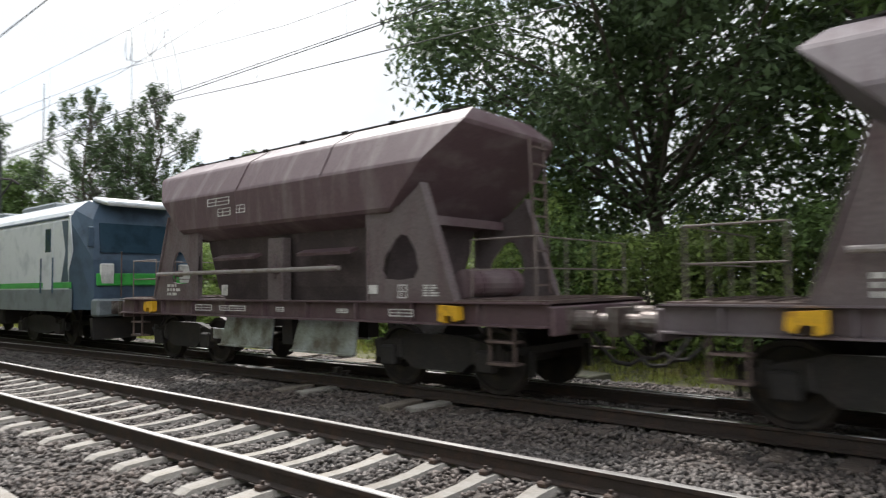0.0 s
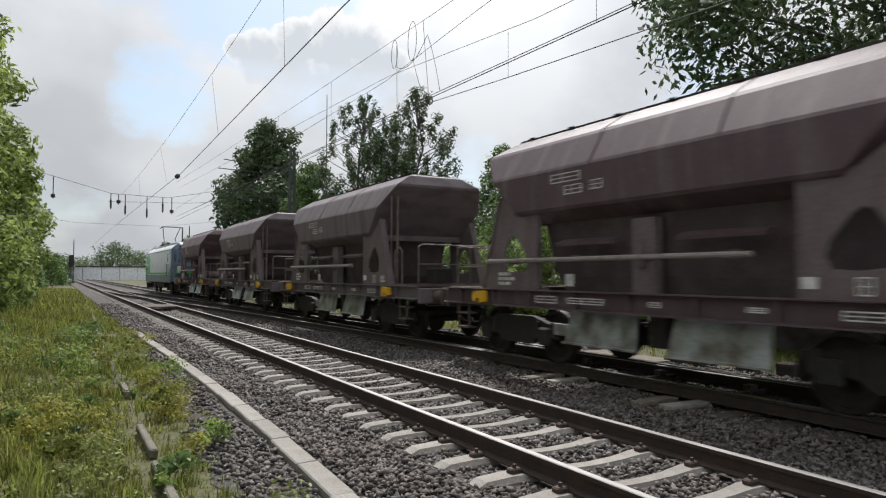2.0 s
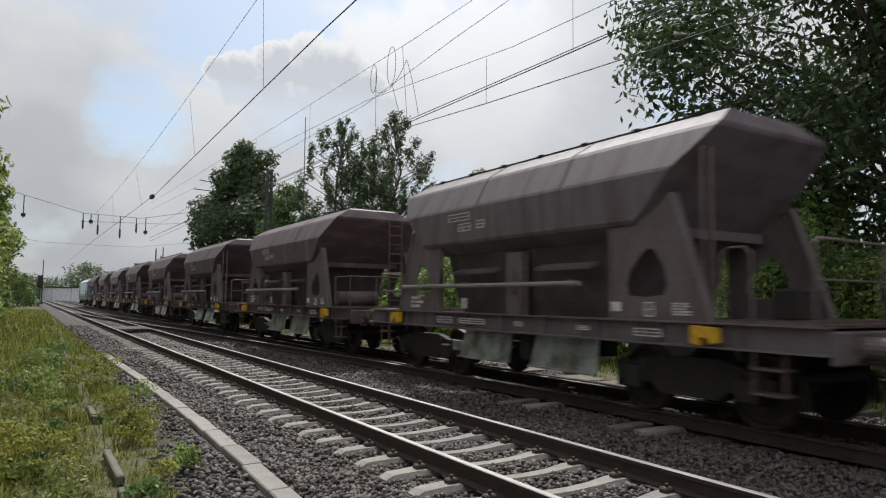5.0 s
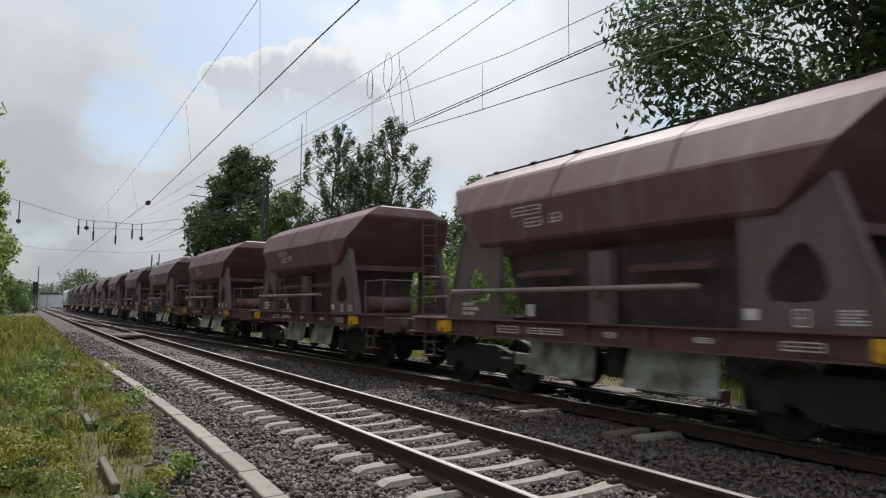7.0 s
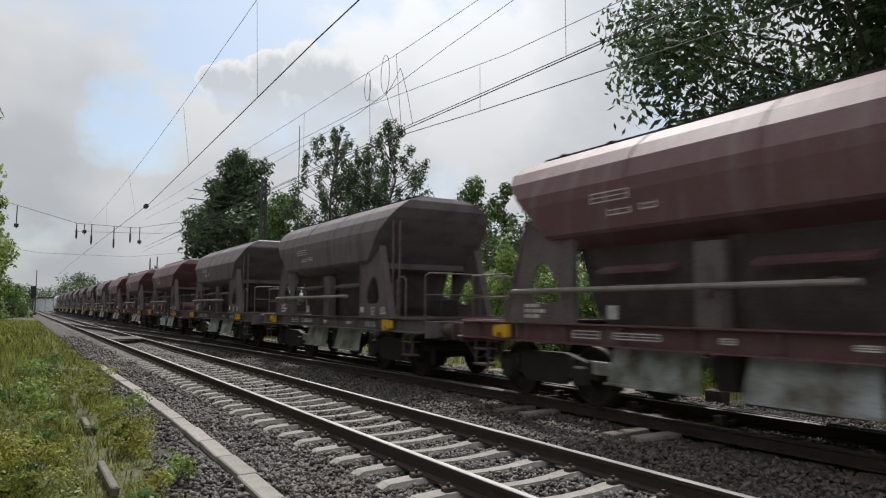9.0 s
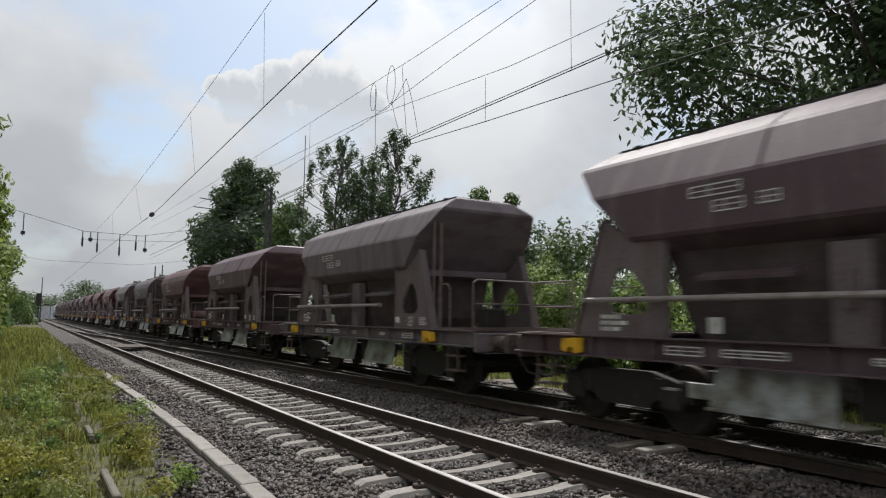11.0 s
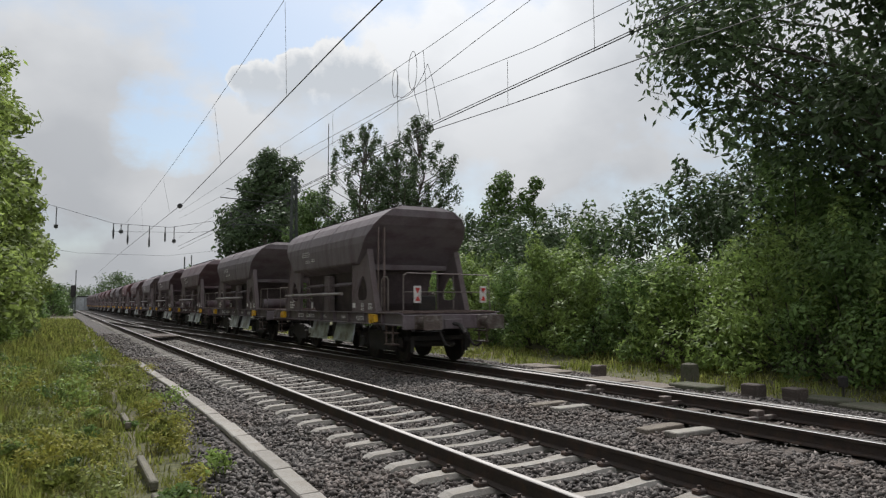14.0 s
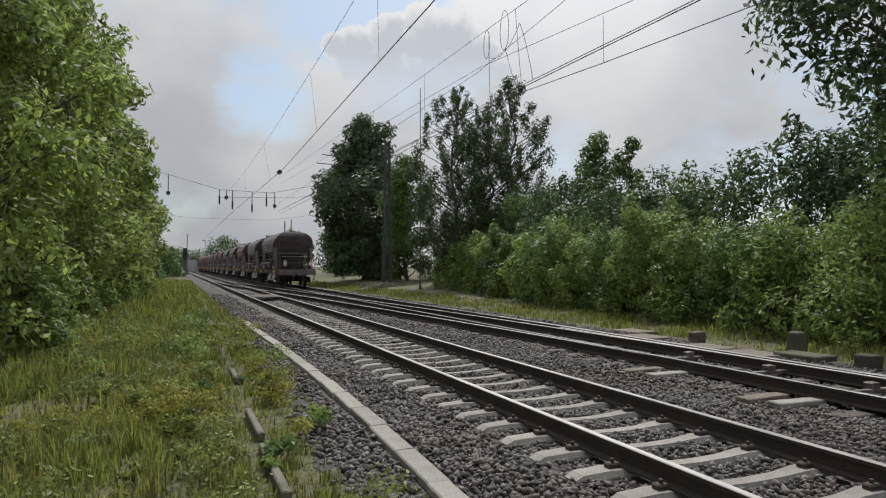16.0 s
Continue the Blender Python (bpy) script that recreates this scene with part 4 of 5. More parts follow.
def grass(name, x0, x1, bands, label, tall, seed, edge=None):
    rng = np.random.default_rng(seed)
    pts = []
    for y0, y1, dens, wide in bands:
        n = int((y1 - y0) * (x1 - x0) * dens)
        pts.append(np.stack([rng.uniform(x0, x1, n), rng.uniform(y0, y1, n), rng.uniform(0.6, 1.4, n) * wide], 1))
    p = np.concatenate(pts)
    tuft = rng.normal(0, 0.07, (len(p), 2))
    cell = np.floor(p[:, :2] / 0.34)
    jit = np.sin(cell[:, 0] * 12.9898 + cell[:, 1] * 78.233) * 43758.5453
    jit -= np.floor(jit)
    in_tuft = rng.random(len(p)) < 0.6
    centre = (cell + 0.5) * 0.34 + np.stack([jit - 0.5, np.modf(jit * 7)[0] - 0.5], 1) * 0.3
    p[:, :2] = np.where(in_tuft[:, None], centre + tuft, p[:, :2])
    patch = np.sin(p[:, 0] * 2.1 + np.sin(p[:, 1] * 0.9) * 2) + np.sin(p[:, 1] * 1.3 + 1.7 * np.sin(p[:, 0] * 1.1)) + rng.normal(0, 0.9, len(p))
    keep = patch > -1.0
    keep &= np.abs(p[:, 0] - 0.78 - 0.02 * (p[:, 1] - 5)) > rng.uniform(0.0, 0.14, len(p))
    if edge:
        keep &= p[:, 0] < edge(p[:, 1]) + rng.normal(0, 0.08, len(p))
    p, patch = p[keep], patch[keep]
    n = len(p)
    h = tall * rng.uniform(0.35, 1.0, n) * (1 + 0.3 * np.clip(patch, -1, 2)) * np.where(in_tuft[keep], 0.6 + 0.9 * jit[keep], 0.6)
    if edge:
        h *= np.clip(0.4 + (edge(p[:, 1]) - p[:, 0]) * 0.4, 0.4, 1.3)
    a = rng.uniform(0, 6.28, n)
    lean = rng.uniform(0.1, 0.75, n) * h
    dx, dy = np.cos(a), np.sin(a)
    z = np.array([ground_height(x, y) for x, y in p[:, :2]]) - 0.01
    w = p[:, 2]
    v = np.zeros((n, 5, 3))
    for i, (up, out, side) in enumerate(((0, 0, -1), (0, 0, 1), (0.6, 0.35, 0.75), (0.6, 0.35, -0.75), (1, 1, 0))):
        v[:, i, 0] = p[:, 0] + dx * lean * out - dy * w * side
        v[:, i, 1] = p[:, 1] + dy * lean * out + dx * w * side
        v[:, i, 2] = z + h * up
    tri = np.array([(0, 1, 2), (0, 2, 3), (3, 2, 4)])
    f = (tri[None] + 5 * np.arange(n)[:, None, None]).reshape(-1, 3)
    soup(name, v.reshape(-1, 3), f, BLADE, label, "grass")


grass("verge_grass", -4.5, 2.0, ((2.0, 8, 1150, 0.006), (8, 16, 700, 0.009), (16, 34, 380, 0.014), (34, 90, 90, 0.03)), "uneven verge grass, green and straw-yellow", 0.2, 7,
      edge=lambda y: np.where(y < 22, 1.3 + np.clip((y - 7) * 0.06, 0, 0.55) + 0.2 * np.sin(y * 2.3) * np.sin(y * 0.9), 1.85 + np.clip((y - 22) * 0.1, 0, 0.7)))
grass("strip_grass", 11.7, 14.6, ((2, 10, 320, 0.009), (10, 24, 240, 0.013), (24, 75, 90, 0.025)), "short grass strip along the hedge", 0.16, 8)


# ---- foliage ----
def leaves(name, parent, lobes, count, size, mat, seed, hollow=0.55, gaps=0.25, label="", pore=3.2):
    """Many small folded leaves over a cluster of uneven lobes (centre, radii); noise opens gaps and roughens the outline."""
    rng = np.random.default_rng(seed)
    c = np.array([l[0] for l in lobes], float)
    r = np.array([l[1] for l in lobes], float)
    weight = (r[:, 0] * r[:, 1] + r[:, 0] * r[:, 2] + r[:, 1] * r[:, 2])
    k = rng.choice(len(lobes), int(count * 1.6), p=weight / weight.sum())
    d = rng.normal(0, 1, (len(k), 3))
    d /= np.linalg.norm(d, axis=1)[:, None]
    lump = np.sin(d[:, 0] * 5 + k * 1.7) * np.sin(d[:, 1] * 5 + k * 2.3) * np.sin(d[:, 2] * 6 + k)
    rad = (hollow + (1 - hollow) * rng.random(len(k)) ** 0.6) * (1 + 0.28 * lump + rng.normal(0, 0.05, len(k)))
    p = c[k] + d * r[k] * rad[:, None]
    q = p / (size * pore)
    hole = np.sin(q[:, 0] + 1.3 * np.sin(q[:, 1] * 0.7)) + np.sin(q[:, 1] * 1.1 + 1.7 * np.sin(q[:, 2] * 0.8)) + np.sin(q[:, 2] * 1.3 + np.sin(q[:, 0]))
    keep = (hole + rng.normal(0, 0.6, len(p)) > -3 + 6 * gaps) & (p[:, 2] > 0.02)
    p, d, k = p[keep][:count], d[keep][:count], k[keep][:count]
    n = len(p)
    nrm = d * 0.8 + rng.normal(0, 0.45, (n, 3)) + np.array([0, 0, 0.45])
    nrm /= np.linalg.norm(nrm, axis=1)[:, None]
    t = np.cross(nrm, rng.normal(0, 1, (n, 3)))
    t /= np.linalg.norm(t, axis=1)[:, None]
    b = np.cross(nrm, t)
    s = (size * rng.uniform(0.6, 1.35, n))[:, None]
    v = np.stack([p - t * s, p + b * s * 0.42 - nrm * s * 0.12, p + t * s - nrm * s * 0.2, p - b * s * 0.42 - nrm * s * 0.12], 1).reshape(-1, 3)
    f = (np.array([(0, 1, 2), (0, 2, 3)])[None] + 4 * np.arange(n)[:, None, None]).reshape(-1, 3)
    return soup(name, v, f, mat, label, "", parent)


def limb(bm, a, b, r0, r1, rnd, steps=4):
    a, b = Vector(a), Vector(b)
    last, lr = a, r0
    for i in range(1, steps + 1):
        u = i / steps
        q = a.lerp(b, u) + Vector((rnd.uniform(-1, 1), rnd.uniform(-1, 1), rnd.uniform(-0.4, 0.4))) * (b - a).length * 0.045 * (1 if i < steps else 0)
        r = r0 + (r1 - r0) * u
        tube(bm, last, q, lr, 7 if r0 > 0.1 else 4, r)
        last, lr = q, r
    return last


def tree(name, label, at, height, spread, count, size, mat, seed, trunk=0.3, low=0.2, narrow=1.0, gaps=0.25, lobes_n=14, category="tree", group="", pore=3.2, hollow=0.45, slim=1.0):
    rnd = random.Random(seed)
    w = thing(name, label, category, group)
    bm = B()
    top = Vector((rnd.uniform(-0.3, 0.3), rnd.uniform(-0.3, 0.3), height * 0.82))
    limb(bm, (0, 0, -0.4), top, trunk, trunk * 0.2, rnd, 6)
    part("trunk", bm, BARK, w)
    lobes = []
    lb = B()
    for i in range(lobes_n):
        u = (i + 0.5) / lobes_n
        z = height * (low + (0.97 - low) * u)
        prof = math.sin(math.pi * min(1, 0.18 + 0.8 * u)) ** 0.7
        a = i * 2.4 + rnd.uniform(-0.5, 0.5)
        out = spread * prof * rnd.uniform(0.35, 0.75 if lobes_n < 20 else 0.85) * narrow
        if slim != 1.0:
            out = spread * prof * math.sqrt(rnd.uniform(0.03, 0.92))
        cc = Vector((math.cos(a) * out, math.sin(a) * out, z))
        rr = spread * rnd.uniform(0.34, 0.52) * (0.6 + 0.5 * prof) * math.sqrt(16 / max(16, lobes_n))
        cc.z = min(cc.z, height - rr * 0.7)
        rr *= 1.0 if slim == 1.0 else 0.75
        lobes.append((cc, (rr, rr, rr * slim * rnd.uniform(0.7, 1.0) / max(0.6, narrow))))
        zb = max(height * low * 0.6, z - out * rnd.uniform(0.5, 1.0))
        st = Vector((0, 0, 0)).lerp(top, min(0.95, zb / top.z))
        end = limb(lb, st, cc, trunk * 0.32 * (1.1 - 0.6 * u), trunk * 0.07, rnd, 3)
        for _ in range(3 if lobes_n < 60 else 2):
            limb(lb, cc.lerp(st, rnd.uniform(0, 0.4)), cc + Vector((rnd.uniform(-1, 1), rnd.uniform(-1, 1), rnd.uniform(-0.3, 0.9))) * rr * 0.8, trunk * 0.08, trunk * 0.02, rnd, 2)
    part("branchwork", lb, BARK, w)
    leaves("crown", w, lobes, count, size, mat, seed, hollow=hollow, gaps=gaps, pore=pore)
    w.location = at
    w.rotation_euler = (0, 0, rnd.uniform(0, 6.28))
    return w


def shrub(label, at, height, spread, count, size, mat, seed, group="hedgerow shrubs"):
    rnd = random.Random(seed)
    w = thing("shrub", label, "shrub", group)
    bm = B()
    lobes = []
    for i in range(20):
        a = i * 2.4 + rnd.uniform(-0.4, 0.4)
        u = (i + 0.5) / 20
        out = spread * math.sqrt(rnd.uniform(0.25, 1.0)) * (1.0 - 0.5 * u * u)
        rr = spread * rnd.uniform(0.26, 0.44)
        c = Vector((math.cos(a) * out, math.sin(a) * out, max(rr * 0.55, height * u)))
        c.z = min(c.z, height - rr * 0.75)
        lobes.append((c, (rr, rr, rr * 0.85)))
        limb(bm, (rnd.uniform(-0.3, 0.3), rnd.uniform(-0.3, 0.3), -0.3), c, 0.04, 0.012, rnd, 2)
    for _ in range(4):
        a = rnd.uniform(0, 6.28)
        c = Vector((math.cos(a) * spread * 0.5, math.sin(a) * spread * 0.5, height * rnd.uniform(0.92, 1.06)))
        lobes.append((c, (0.3, 0.3, 0.5)))
    part("stemwork", bm, BARK, w)
    leaves("foliage", w, lobes, count, size, mat, seed, hollow=0.8, gaps=0.22)
    w.location = at
    return w


def planting():
    rnd = random.Random(21)
    base = lambda y: float(np.interp(y, [0, 10, 18, 26, 35, 50, 80], [13.3, 13.4, 13.9, 14.5, 16.0, 18.6, 21]))
    # front rank of the hedge
    y, i = -2.0, 0
    while y < 50:
        sp = rnd.uniform(1.5, 2.1)
        h = rnd.uniform(2.7, 3.7)
        near = y < 26
        shrub("dense leafy green shrub at the edge of the hedge", (base(y) + sp * 0.95, y, -0.2), h, sp, 10500 if near else 4500, 0.07 if near else 0.12,
              (LEAF_LIGHT, LEAF_LIGHT, LEAF)[i % 3], 100 + i)
        y += sp * rnd.uniform(1.0, 1.3)
        i += 1
    # back rank, darker and taller
    y = -1.0
    while y < 62:
        sp = rnd.uniform(2.2, 3.0)
        h = rnd.uniform(4.6, 5.8) if y < 30 else rnd.uniform(5.4, 6.8)
        shrub("tall dark green shrub behind the hedge", (base(y) + 4.6 + rnd.uniform(0, 1.0), y, 0.0), h, sp, 5200, 0.115, (LEAF_DARK, LEAF_DARK, LEAF)[i % 3], 200 + i, "tall shrubs")
        y += sp * rnd.uniform(1.0, 1.25)
        i += 1
    tree("maple_tree", "large dark green maple with spreading limbs over the hedge", (19.0, 7.8, 0), 16.5, 8.8, 66000, 0.135, LEAF_DARK, 31, 0.28, 0.34, 1.0, 0.2, 80, pore=2.2, hollow=0.3)
    tree("hedge_tree", "dark green tree rising behind the hedge", (21.5, 15.0, 0), 6.8, 3.2, 9000, 0.13, LEAF_DARK, 38, 0.15, 0.1, 1.0, 0.25, 30)
    tree("hedge_tree", "dark green tree rising behind the hedge", (19.5, 11.2, 0), 5.8, 2.8, 8000, 0.12, LEAF, 39, 0.13, 0.1, 1.0, 0.25, 30)
    tree("maple_tree", "dark green leafy tree behind the hedge", (19.5, -1.0, 0), 15.0, 6.0, 14000, 0.2, LEAF, 32, 0.4, 0.15, 1.0, 0.25, 36)
    for x, h, sp, sd in ((19.5, 15.2, 4.0, 33), (24.0, 16.3, 4.3, 43), (21.9, 13.6, 4.6, 53)):
        tree("aspen_tree", "tall airy aspen with upright limbs and open crown", (x, 46.5, 0), h, sp, 16000, 0.115, LEAF_DARK, sd, 0.2, 0.1, 1.0, 0.3, 130, group="aspens", pore=2.0, hollow=0.1, slim=1.8)
    tree("lime_tree", "large dense dark green tree beyond the mast", (18.6, 69.5, 0), 17.2, 6.6, 26000, 0.25, LEAF_DARK, 34, 0.45, 0.06, 1.0, 0.14, 40)
    tree("birch_tree", "slender light green tree beside the mast", (20.3, 60, 0), 12.0, 2.9, 12000, 0.17, LEAF, 35, 0.2, 0.05, 1.0, 0.2, 14)
    tree("young_tree", "slender young tree rising from the hedge", (21.0, 30.8, 0), 8.9, 1.8, 4200, 0.13, LEAF, 36, 0.1, 0.3, 0.9, 0.3, 10)
    tree("young_tree", "slender young tree rising from the hedge", (22.5, 30.0, 0), 8.6, 1.3, 2600, 0.13, LEAF, 37, 0.09, 0.3, 0.9, 0.3, 9)
    # tall row beside the verge
    y = 11.5
    i = 0
    while y < 62:
        h = rnd.uniform(12.2, 13.2) * (1.0 if y < 32 else 0.85)
        sp = rnd.uniform(2.9, 3.4)
        x = float(np.interp(y, [12, 25, 35, 45, 62], [-1.9, -0.75, -0.7, -0.6, -0.5])) - sp * 0.95 + rnd.uniform(-0.2, 0.2)
        near = y < 26
        tree("hedge_tree", "tall dense green tree in the row beside the verge", (x, y, -0.2), h, sp, 17000 if near else 8500, 0.105 if near else 0.16,
             LEAF_ROW, 300 + i, 0.18, 0.03, 1.0, 0.3, 46, group="verge tree row")
        y += sp * rnd.uniform(1.05, 1.3)
        i += 1
    # Unseen trees behind the camera, added to block low sky light on the train.
    for i in range(6):
        tree("hedge_tree", "tall dense green tree in the row beside the verge", (-7.5 - 0.5 * (i % 2), 7 - i * 5.2, -0.2), 6.5, 3.0, 4000, 0.24, LEAF_LIGHT, 340 + i, 0.18, 0.03, 1.0, 0.12, 24, group="verge tree row")
    for i, (x, y) in enumerate(((-2.0, 15.5), (-2.2, 19), (-2.3, 23), (-2.2, 28), (-1.9, 34), (-1.6, 41), (-1.4, 50))):
        shrub("low leafy shrub at the foot of the tree row", (x - 0.9, y, -0.2), rnd.uniform(1.3, 2.0), 1.1, 4200, 0.075, LEAF_LIGHT, 400 + i, "verge shrubs")
    for i in range(9):
        shrub("distant bush beside the line", (-1.5 - rnd.uniform(0, 5) + i * 0.3, 72 + i * 9, -0.2), rnd.uniform(3.0, 4.5), 2.6, 2600, 0.22, LEAF, 430 + i, "distant bushes")
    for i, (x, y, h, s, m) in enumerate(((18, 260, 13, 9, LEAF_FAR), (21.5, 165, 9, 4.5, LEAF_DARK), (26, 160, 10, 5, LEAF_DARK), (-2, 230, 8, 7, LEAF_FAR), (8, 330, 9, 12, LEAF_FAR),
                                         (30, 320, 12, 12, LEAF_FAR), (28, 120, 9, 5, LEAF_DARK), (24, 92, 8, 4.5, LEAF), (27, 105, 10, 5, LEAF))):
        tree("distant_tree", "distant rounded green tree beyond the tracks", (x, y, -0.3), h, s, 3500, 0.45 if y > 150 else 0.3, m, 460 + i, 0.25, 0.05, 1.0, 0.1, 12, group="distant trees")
    # weeds on the verge
    for i, (x, y) in enumerate(((0.3, 15.5), (0.9, 13.0), (0.6, 17.5), (0.2, 12.0), (1.1, 9.0), (0.3, 9.6), (1.4, 7.2), (0.1, 7.0), (0.95, 6.2), (1.5, 11.5), (-0.6, 13.5), (0.7, 20), (-0.4, 9), (1.2, 15), *[(rnd.uniform(-2, 1.1), rnd.uniform(4.5, 24)) for _ in range(60)])):
        w = thing("weed", "broad-leaved weed growing in the verge grass", "weed", "verge weeds")
        h = rnd.uniform(0.35, 0.6) * (1.2 if y > 11 else 0.7)
        bm = B()
        lob = []
        if i > 13:
            h *= rnd.uniform(0.35, 0.7)
        for k in range(6):
            q = Vector((rnd.uniform(-0.5, 0.5) * h, rnd.uniform(-0.5, 0.5) * h, h * rnd.uniform(0.5, 1)))
            lob.append((q, (0.38 * h, 0.38 * h, 0.28 * h)))
        path_tube(bm, [(0, 0, -0.02), (0.02, 0.01, h * 0.5), lob[0][0]], 0.006, 5)
        part("stalk", bm, BLADE, w)
        leaves("foliage", w, lob, 260 if i < 14 else 150, 0.035, (LEAF_LIGHT, BLADE, LEAF)[i % 3], 500 + i, 0.2, 0.1)
        w.location = (x, y, ground_height(x, y))


planting()


def ground_cover():
    """Low broad leaves that mat the verge between the grass blades, in patches."""
    rnd = random.Random(77)
    lush, dry = [], []
    for _ in range(1000):
        y = 2.4 + 19 * rnd.random() ** 1.6
        x = rnd.uniform(-3.2, 1.35 + min(0.6, max(0.0, (y - 7) * 0.06)))
        r = rnd.uniform(0.1, 0.3)
        if noise.noise((x * 0.8, y * 0.5, 9)) < -0.12 or abs(x - 0.78 - 0.02 * (y - 5)) < 0.16 + r * 0.5:
            continue
        (dry if noise.noise((x * 0.6, y * 0.4, 4)) > 0.12 else lush).append(((x, y, ground_height(x, y) + 0.3 + 0.05 + 0.28 * rnd.random() ** 2), (r, r, r * 0.5)))
    for name, lobes, count, mat, label in (("ground_cover", lush, 44000, VERGE_GREEN, "mat of small broad green leaves in the verge"),
                                           ("flowering_cover", dry, 28000, YELLOW_GREEN, "mat of small yellow-green leaves in the verge")):
        ob = leaves(name, None, lobes, count, 0.025, mat, 78, 0.1, 0.1, label)
        ob.location.z = -0.3
        tagged(ob, label, "ground cover", kind="stuff")


ground_cover()


# ---- overhead line ----
def wire(name, label, pts, r=0.008, group="overhead wires"):
    bm = B()
    path_tube(bm, pts, r, 5)
    return tagged(obj(name, bm, WIRE), label, "wire", group)


def sag(a, b, drop, n=10):
    a, b = Vector(a), Vector(b)
    return [a.lerp(b, i / n) - Vector((0, 0, drop * 4 * (i / n) * (1 - i / n))) for i in range(n + 1)]


def overhead():
    near_wire = wire("contact_wire", "dark contact wire over the near track", [(3.55, -10, 5.75), (3.82, 10, 5.75), (4.4, 30, 5.75), (4.2, 60, 5.7), (4.34, 120, 5.7)], 0.011)
    wire("messenger_wire", "thin sagging messenger wire over the near track", sag((3.7, -4, 8.6), (4.3, 60, 7.9), 0.75, 14), 0.006)
    for y, z in ((7, 7.9), (13.5, 7.75), (21.2, 7.5), (34, 7.4), (45, 7.5)):
        foot = float(np.interp(y, [-10, 10, 30, 60], [3.55, 3.82, 4.4, 4.2]))
        head = 3.7 + 0.6 * (y + 4) / 64
        wire("dropper", "thin vertical dropper wire", [(head, y, z), (foot, y, 5.75)], 0.004, "dropper wires")
    wire("contact_wire", "dark contact wire over the main track", [(MAIN, -6, 4.9), (MAIN, 7.8, 5.61), (MAIN, 12.1, 5.84), (MAIN, 16, 6.1), (MAIN, 60, 6.0)], 0.010)
    wire("tension_cable", "thick doubled overhead cable", [(MAIN, -6, 6.05), (MAIN, 9.2, 6.14), (MAIN, 16, 6.2), (MAIN, 60, 6.3)], 0.012)
    wire("tension_cable", "thick doubled overhead cable", [(MAIN, -6, 6.1), (MAIN, 9.2, 6.19), (MAIN, 16, 6.27), (MAIN, 60, 6.3)], 0.010)
    wire("messenger_wire", "thin messenger wire over the main track", [(MAIN, -6, 6.3), (MAIN, 11.15, 6.82), (MAIN, 18.3, 7.45), (MAIN, 60, 8.6)], 0.007)
    wire("feeder_wire", "thin high feeder wire", [(MAIN, -6, 8.9), (MAIN, 13.5, 7.75), (MAIN, 18.5, 7.35), (MAIN, 60, 7.0)], 0.007)
    wire("feeder_wire", "thin high feeder wire", [(MAIN, -6, 8.5), (MAIN, 15.4, 8.4), (MAIN, 26.7, 8.55), (MAIN, 60, 9.2)], 0.007)
    for y, z0, z1 in ((12.1, 6.85, 5.84), (9.3, 7.6, 6.15), (23.2, 8.5, 7.2), (30, 8.6, 6.2)):
        wire("dropper", "thin vertical dropper wire", [(MAIN, y, z0), (MAIN, y, z1)], 0.005, "dropper wires")
    # jumper loops hanging between the wires
    for y, z, ry, rz in ((17.9, 8.0, 0.2, 0.42), (16.75, 8.05, 0.26, 0.55)):
        wire("jumper_loop", "slack jumper cable loop hung from the overhead wires", [(MAIN, y + ry * math.cos(a), z + rz * math.sin(a)) for a in [k * math.pi / 10 for k in range(21)]], 0.008, "jumper cables")
    for a, b, d in (((MAIN, 17.8, 7.6), (MAIN, 15.85, 7.95), 0.35), ((MAIN, 17.75, 8.2), (MAIN, 17.7, 6.5), 0.0), ((MAIN, 16.7, 7.55), (MAIN, 15.95, 6.2), 0.12),
                    ((MAIN, 16.1, 8.4), (MAIN, 15.75, 6.2), 0.05), ((MAIN, 15.85, 7.95), (MAIN, 15.15, 6.25), -0.15)):
        wire("jumper_cable", "slack jumper cable hung from the overhead wires", sag(a, b, d, 8), 0.007, "jumper cables")
    # cross span far along the line
    for y, pts in ((60, [(-14, 13), (-2.5, 9.6), (3.6, 7.95), (7.8, 7.85), (15.7, 9.5)]), (112, [(-12, 11), (2, 9.0), (14, 8.9), (22, 10)])):
        wire("cross_span", "sagging cross-span wire carrying the overhead line", [(x, y, z) for x, z in pts], 0.016, "cross spans")
    wire("cross_span", "sagging cross-span wire carrying the overhead line", [(3.4, 60, 7.3), (9.5, 60, 7.5), (15.7, 60, 8.2)], 0.012, "cross spans")
    for x, z0, z1, ball in ((-0.45, 9.0, 7.3, True), (3.55, 7.95, 6.7, False), (4.1, 7.9, 7.1, True), (4.6, 7.94, 6.3, False), (6.2, 7.9, 6.1, False), (7.4, 7.85, 6.6, False), (8.1, 7.9, 6.5, True)):
        ins = thing("hanging_insulator", "dark insulator hanging from the cross span", "insulator", "insulators")
        bm = B()
        tube(bm, (x, 60, z0), (x, 60, z1), 0.035, 6)
        part("rod", bm, WIRE, ins)
        bm = B()
        for k in range(4):
            zz = z1 + 0.1 + k * (0.06 if ball else 0.16)
            tube(bm, (x, 60, zz), (x, 60, zz + (0.07 if ball else 0.17)), 0.15 if ball else 0.07, 10)
        part("insulator_body", bm, WIRE, ins)
    bm = B()
    for k in range(3):
        tube(bm, (4.39, 30.9 + k * 0.08, 5.74), (4.39, 30.97 + k * 0.08, 5.74), 0.1, 10)
    part("insulator", bm, WIRE, near_wire, "dark ribbed insulator")


overhead()


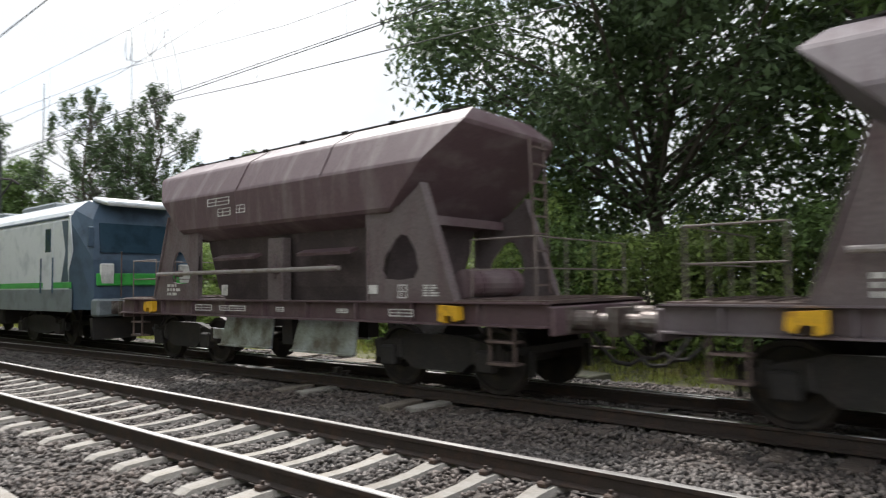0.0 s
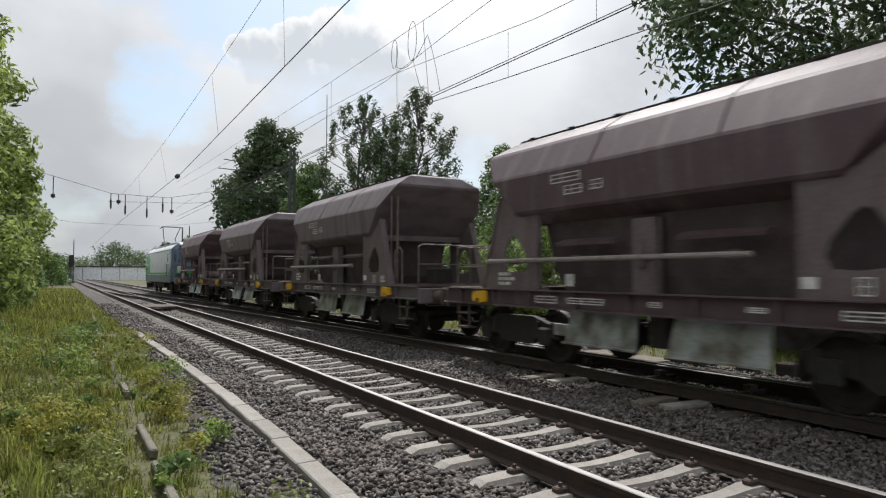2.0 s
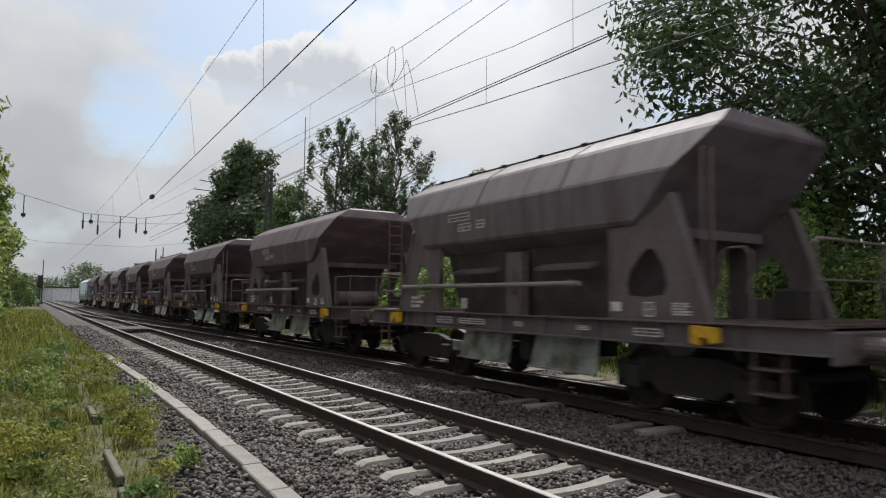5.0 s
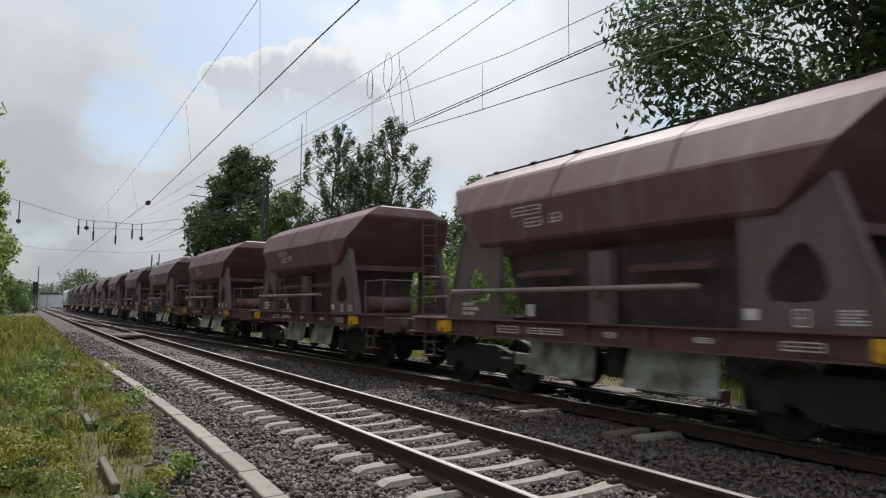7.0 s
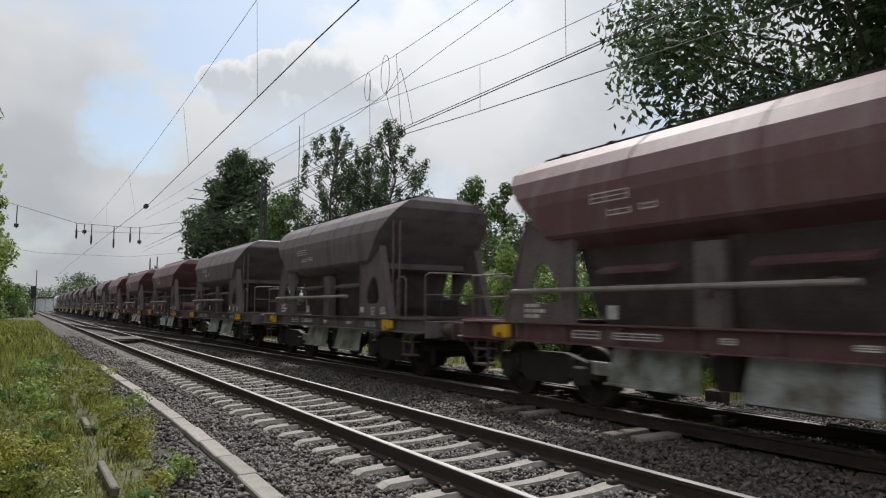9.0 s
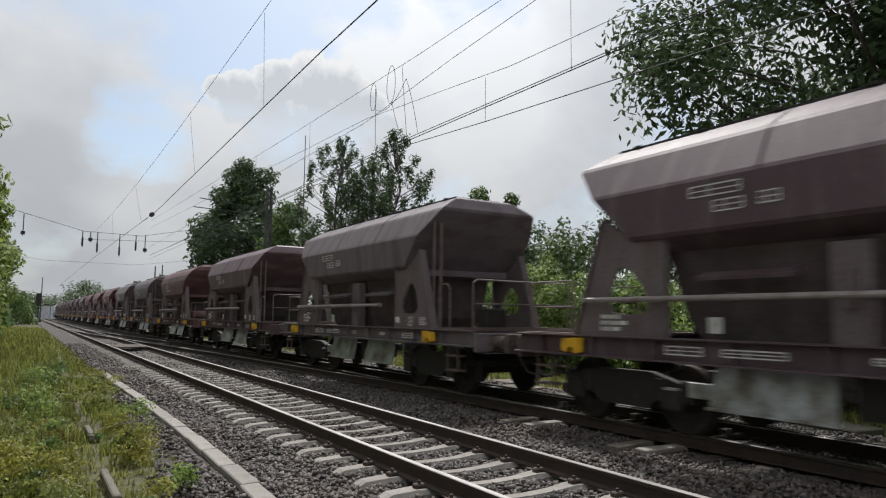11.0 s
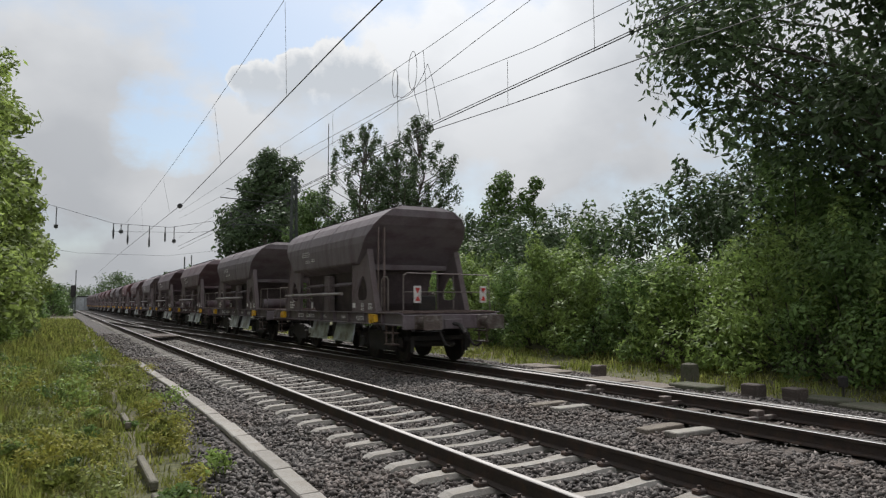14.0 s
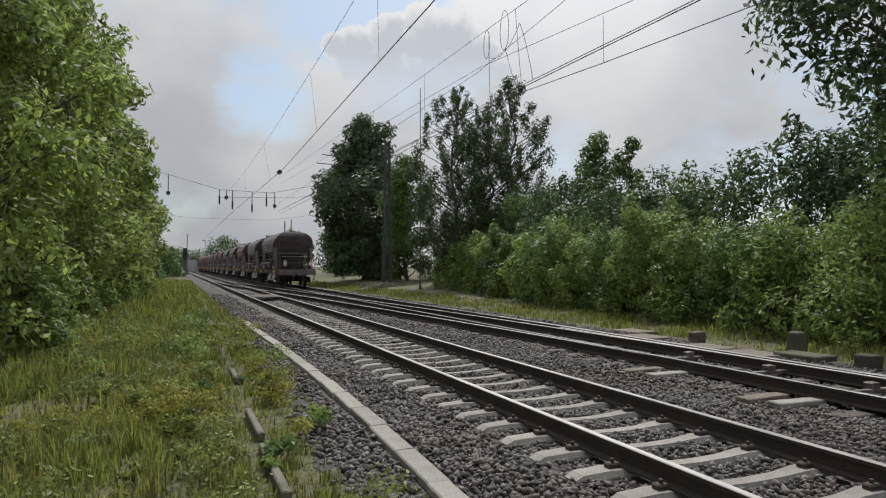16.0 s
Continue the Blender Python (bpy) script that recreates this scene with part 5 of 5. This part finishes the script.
def lattice_mast(at, height):
    w = thing("overhead_line_mast", "dark green-grey lattice mast carrying overhead line brackets", "mast")
    for sx in (-1, 1):
        for sy in (-1, 1):
            bm = B()
            path_tube(bm, [(sx * 0.3, sy * 0.25, 0), (sx * 0.14, sy * 0.12, height)], 0.085, 4)
            part("corner_post", bm, MAST, w)
    n = 20
    for i in range(n):
        z0, z1 = height * i / n, height * (i + 1) / n
        k0, k1 = 1 - 0.53 * i / n, 1 - 0.53 * (i + 1) / n
        s = 1 if i % 2 else -1
        for sy in (-1, 1):
            bm = B()
            tube(bm, (s * 0.3 * k0, sy * 0.25 * k0, z0), (-s * 0.3 * k1, sy * 0.25 * k1, z1), 0.028, 4)
            part("lattice_bar", bm, MAST, w)
    bm = B()
    stack(bm, [(0.8, 0.8, -0.5), (0.75, 0.75, 0.25), (0.5, 0.5, 0.55)])
    part("footing", bm, OLD_CONCRETE, w, "stained concrete footing")
    for z0, z1, l in ((9.9, 10.4, 5.2), (9.5, 9.7, 5.6), (7.0, 8.9, 4.6), (7.9, 7.7, 4.8)):
        bm = B()
        tube(bm, (-0.15, 0, z0), (-l, 0, z1), 0.035, 6)
        part("bracket_arm", bm, MAST, w)
    for x, z in ((-0.5, 9.7), (-4.8, 8.6), (-4.6, 7.8)):
        bm = B()
        for k in range(4):
            tube(bm, (x, 0, z - k * 0.1), (x, 0, z - k * 0.1 - 0.06), 0.09, 8)
        part("insulator", bm, WIRE, w)
    w.location = at
    return w


lattice_mast((15.73, 51.75, -0.3), 11.8)


def poles():
    for x, y, h, r in ((16.1, 45, 14.4, 0.045), (17.8, 119, 9.6, 0.16), (19.2, 121, 10.0, 0.14), (2.6, 150, 8.5, 0.12)):
        w = thing("steel_pole", "slim dark steel pole beside the line", "pole", "poles")
        bm = B()
        tube(bm, (0, 0, 0), (0, 0, h), r, 8, r * 0.6)
        part("shaft", bm, MAST, w)
        bm = B()
        tube(bm, (0, 0, 0), (0, 0, 0.5), r * 2.2, 8)
        part("socket", bm, MAST, w)
        w.location = (x, y, -0.3)
    w = thing("signal", "dark line-side signal on a post", "signal")
    bm = B()
    tube(bm, (0, 0, 0), (0, 0, 3.2), 0.09, 8)
    part("post", bm, MAST, w)
    bm = B()
    box(bm, (0, 0, 3.9), (0.75, 0.3, 1.9), bevel=0.05)
    part("signal_head", bm, GRIME, w)
    w.location = (1.82, 122, -0.3)
    w = thing("distant_hall", "long low white hall far along the line", "building")
    pale = material("pale_cladding", (0.66, 0.68, 0.7), 0.6, 0, 2, 0.1, 5, 0.05)
    for i in range(6):
        bm = B()
        box(bm, (i * 5.0, 0, 2.0), (4.9, 8, 4.0), bevel=0.05)
        part("wall_bay", bm, pale, w)
    bm = B()
    box(bm, (12.5, 0, 4.15), (31, 8.8, 0.3))
    part("roof", bm, GRIME, w)
    w.location = (4.0, 235, -0.3)


poles()


def tail_lamps():
    """Two reflecting tail plates on the last wagon."""
    red = material("red_reflector", (0.6, 0.05, 0.04), 0.4, 0, 6, 0.05, 30, 0)
    for x in (-0.85, 1.05):
        bm = B()
        box(bm, (x, -5.26, 1.72), (0.2, 0.02, 0.42), bevel=0.006)
        p = part("tail_plate", bm, WHITE, WAGONS[-1], "white and red reflecting tail plate")
        for s in (-1, 1):
            bm = B()
            slab(bm, [(x - 0.07, 1.72 + s * 0.16), (x + 0.07, 1.72 + s * 0.16), (x, 1.72 + s * 0.03)], "y", -5.285, -5.272)
            part("red_triangle", bm, red, p)


tail_lamps()


motions()
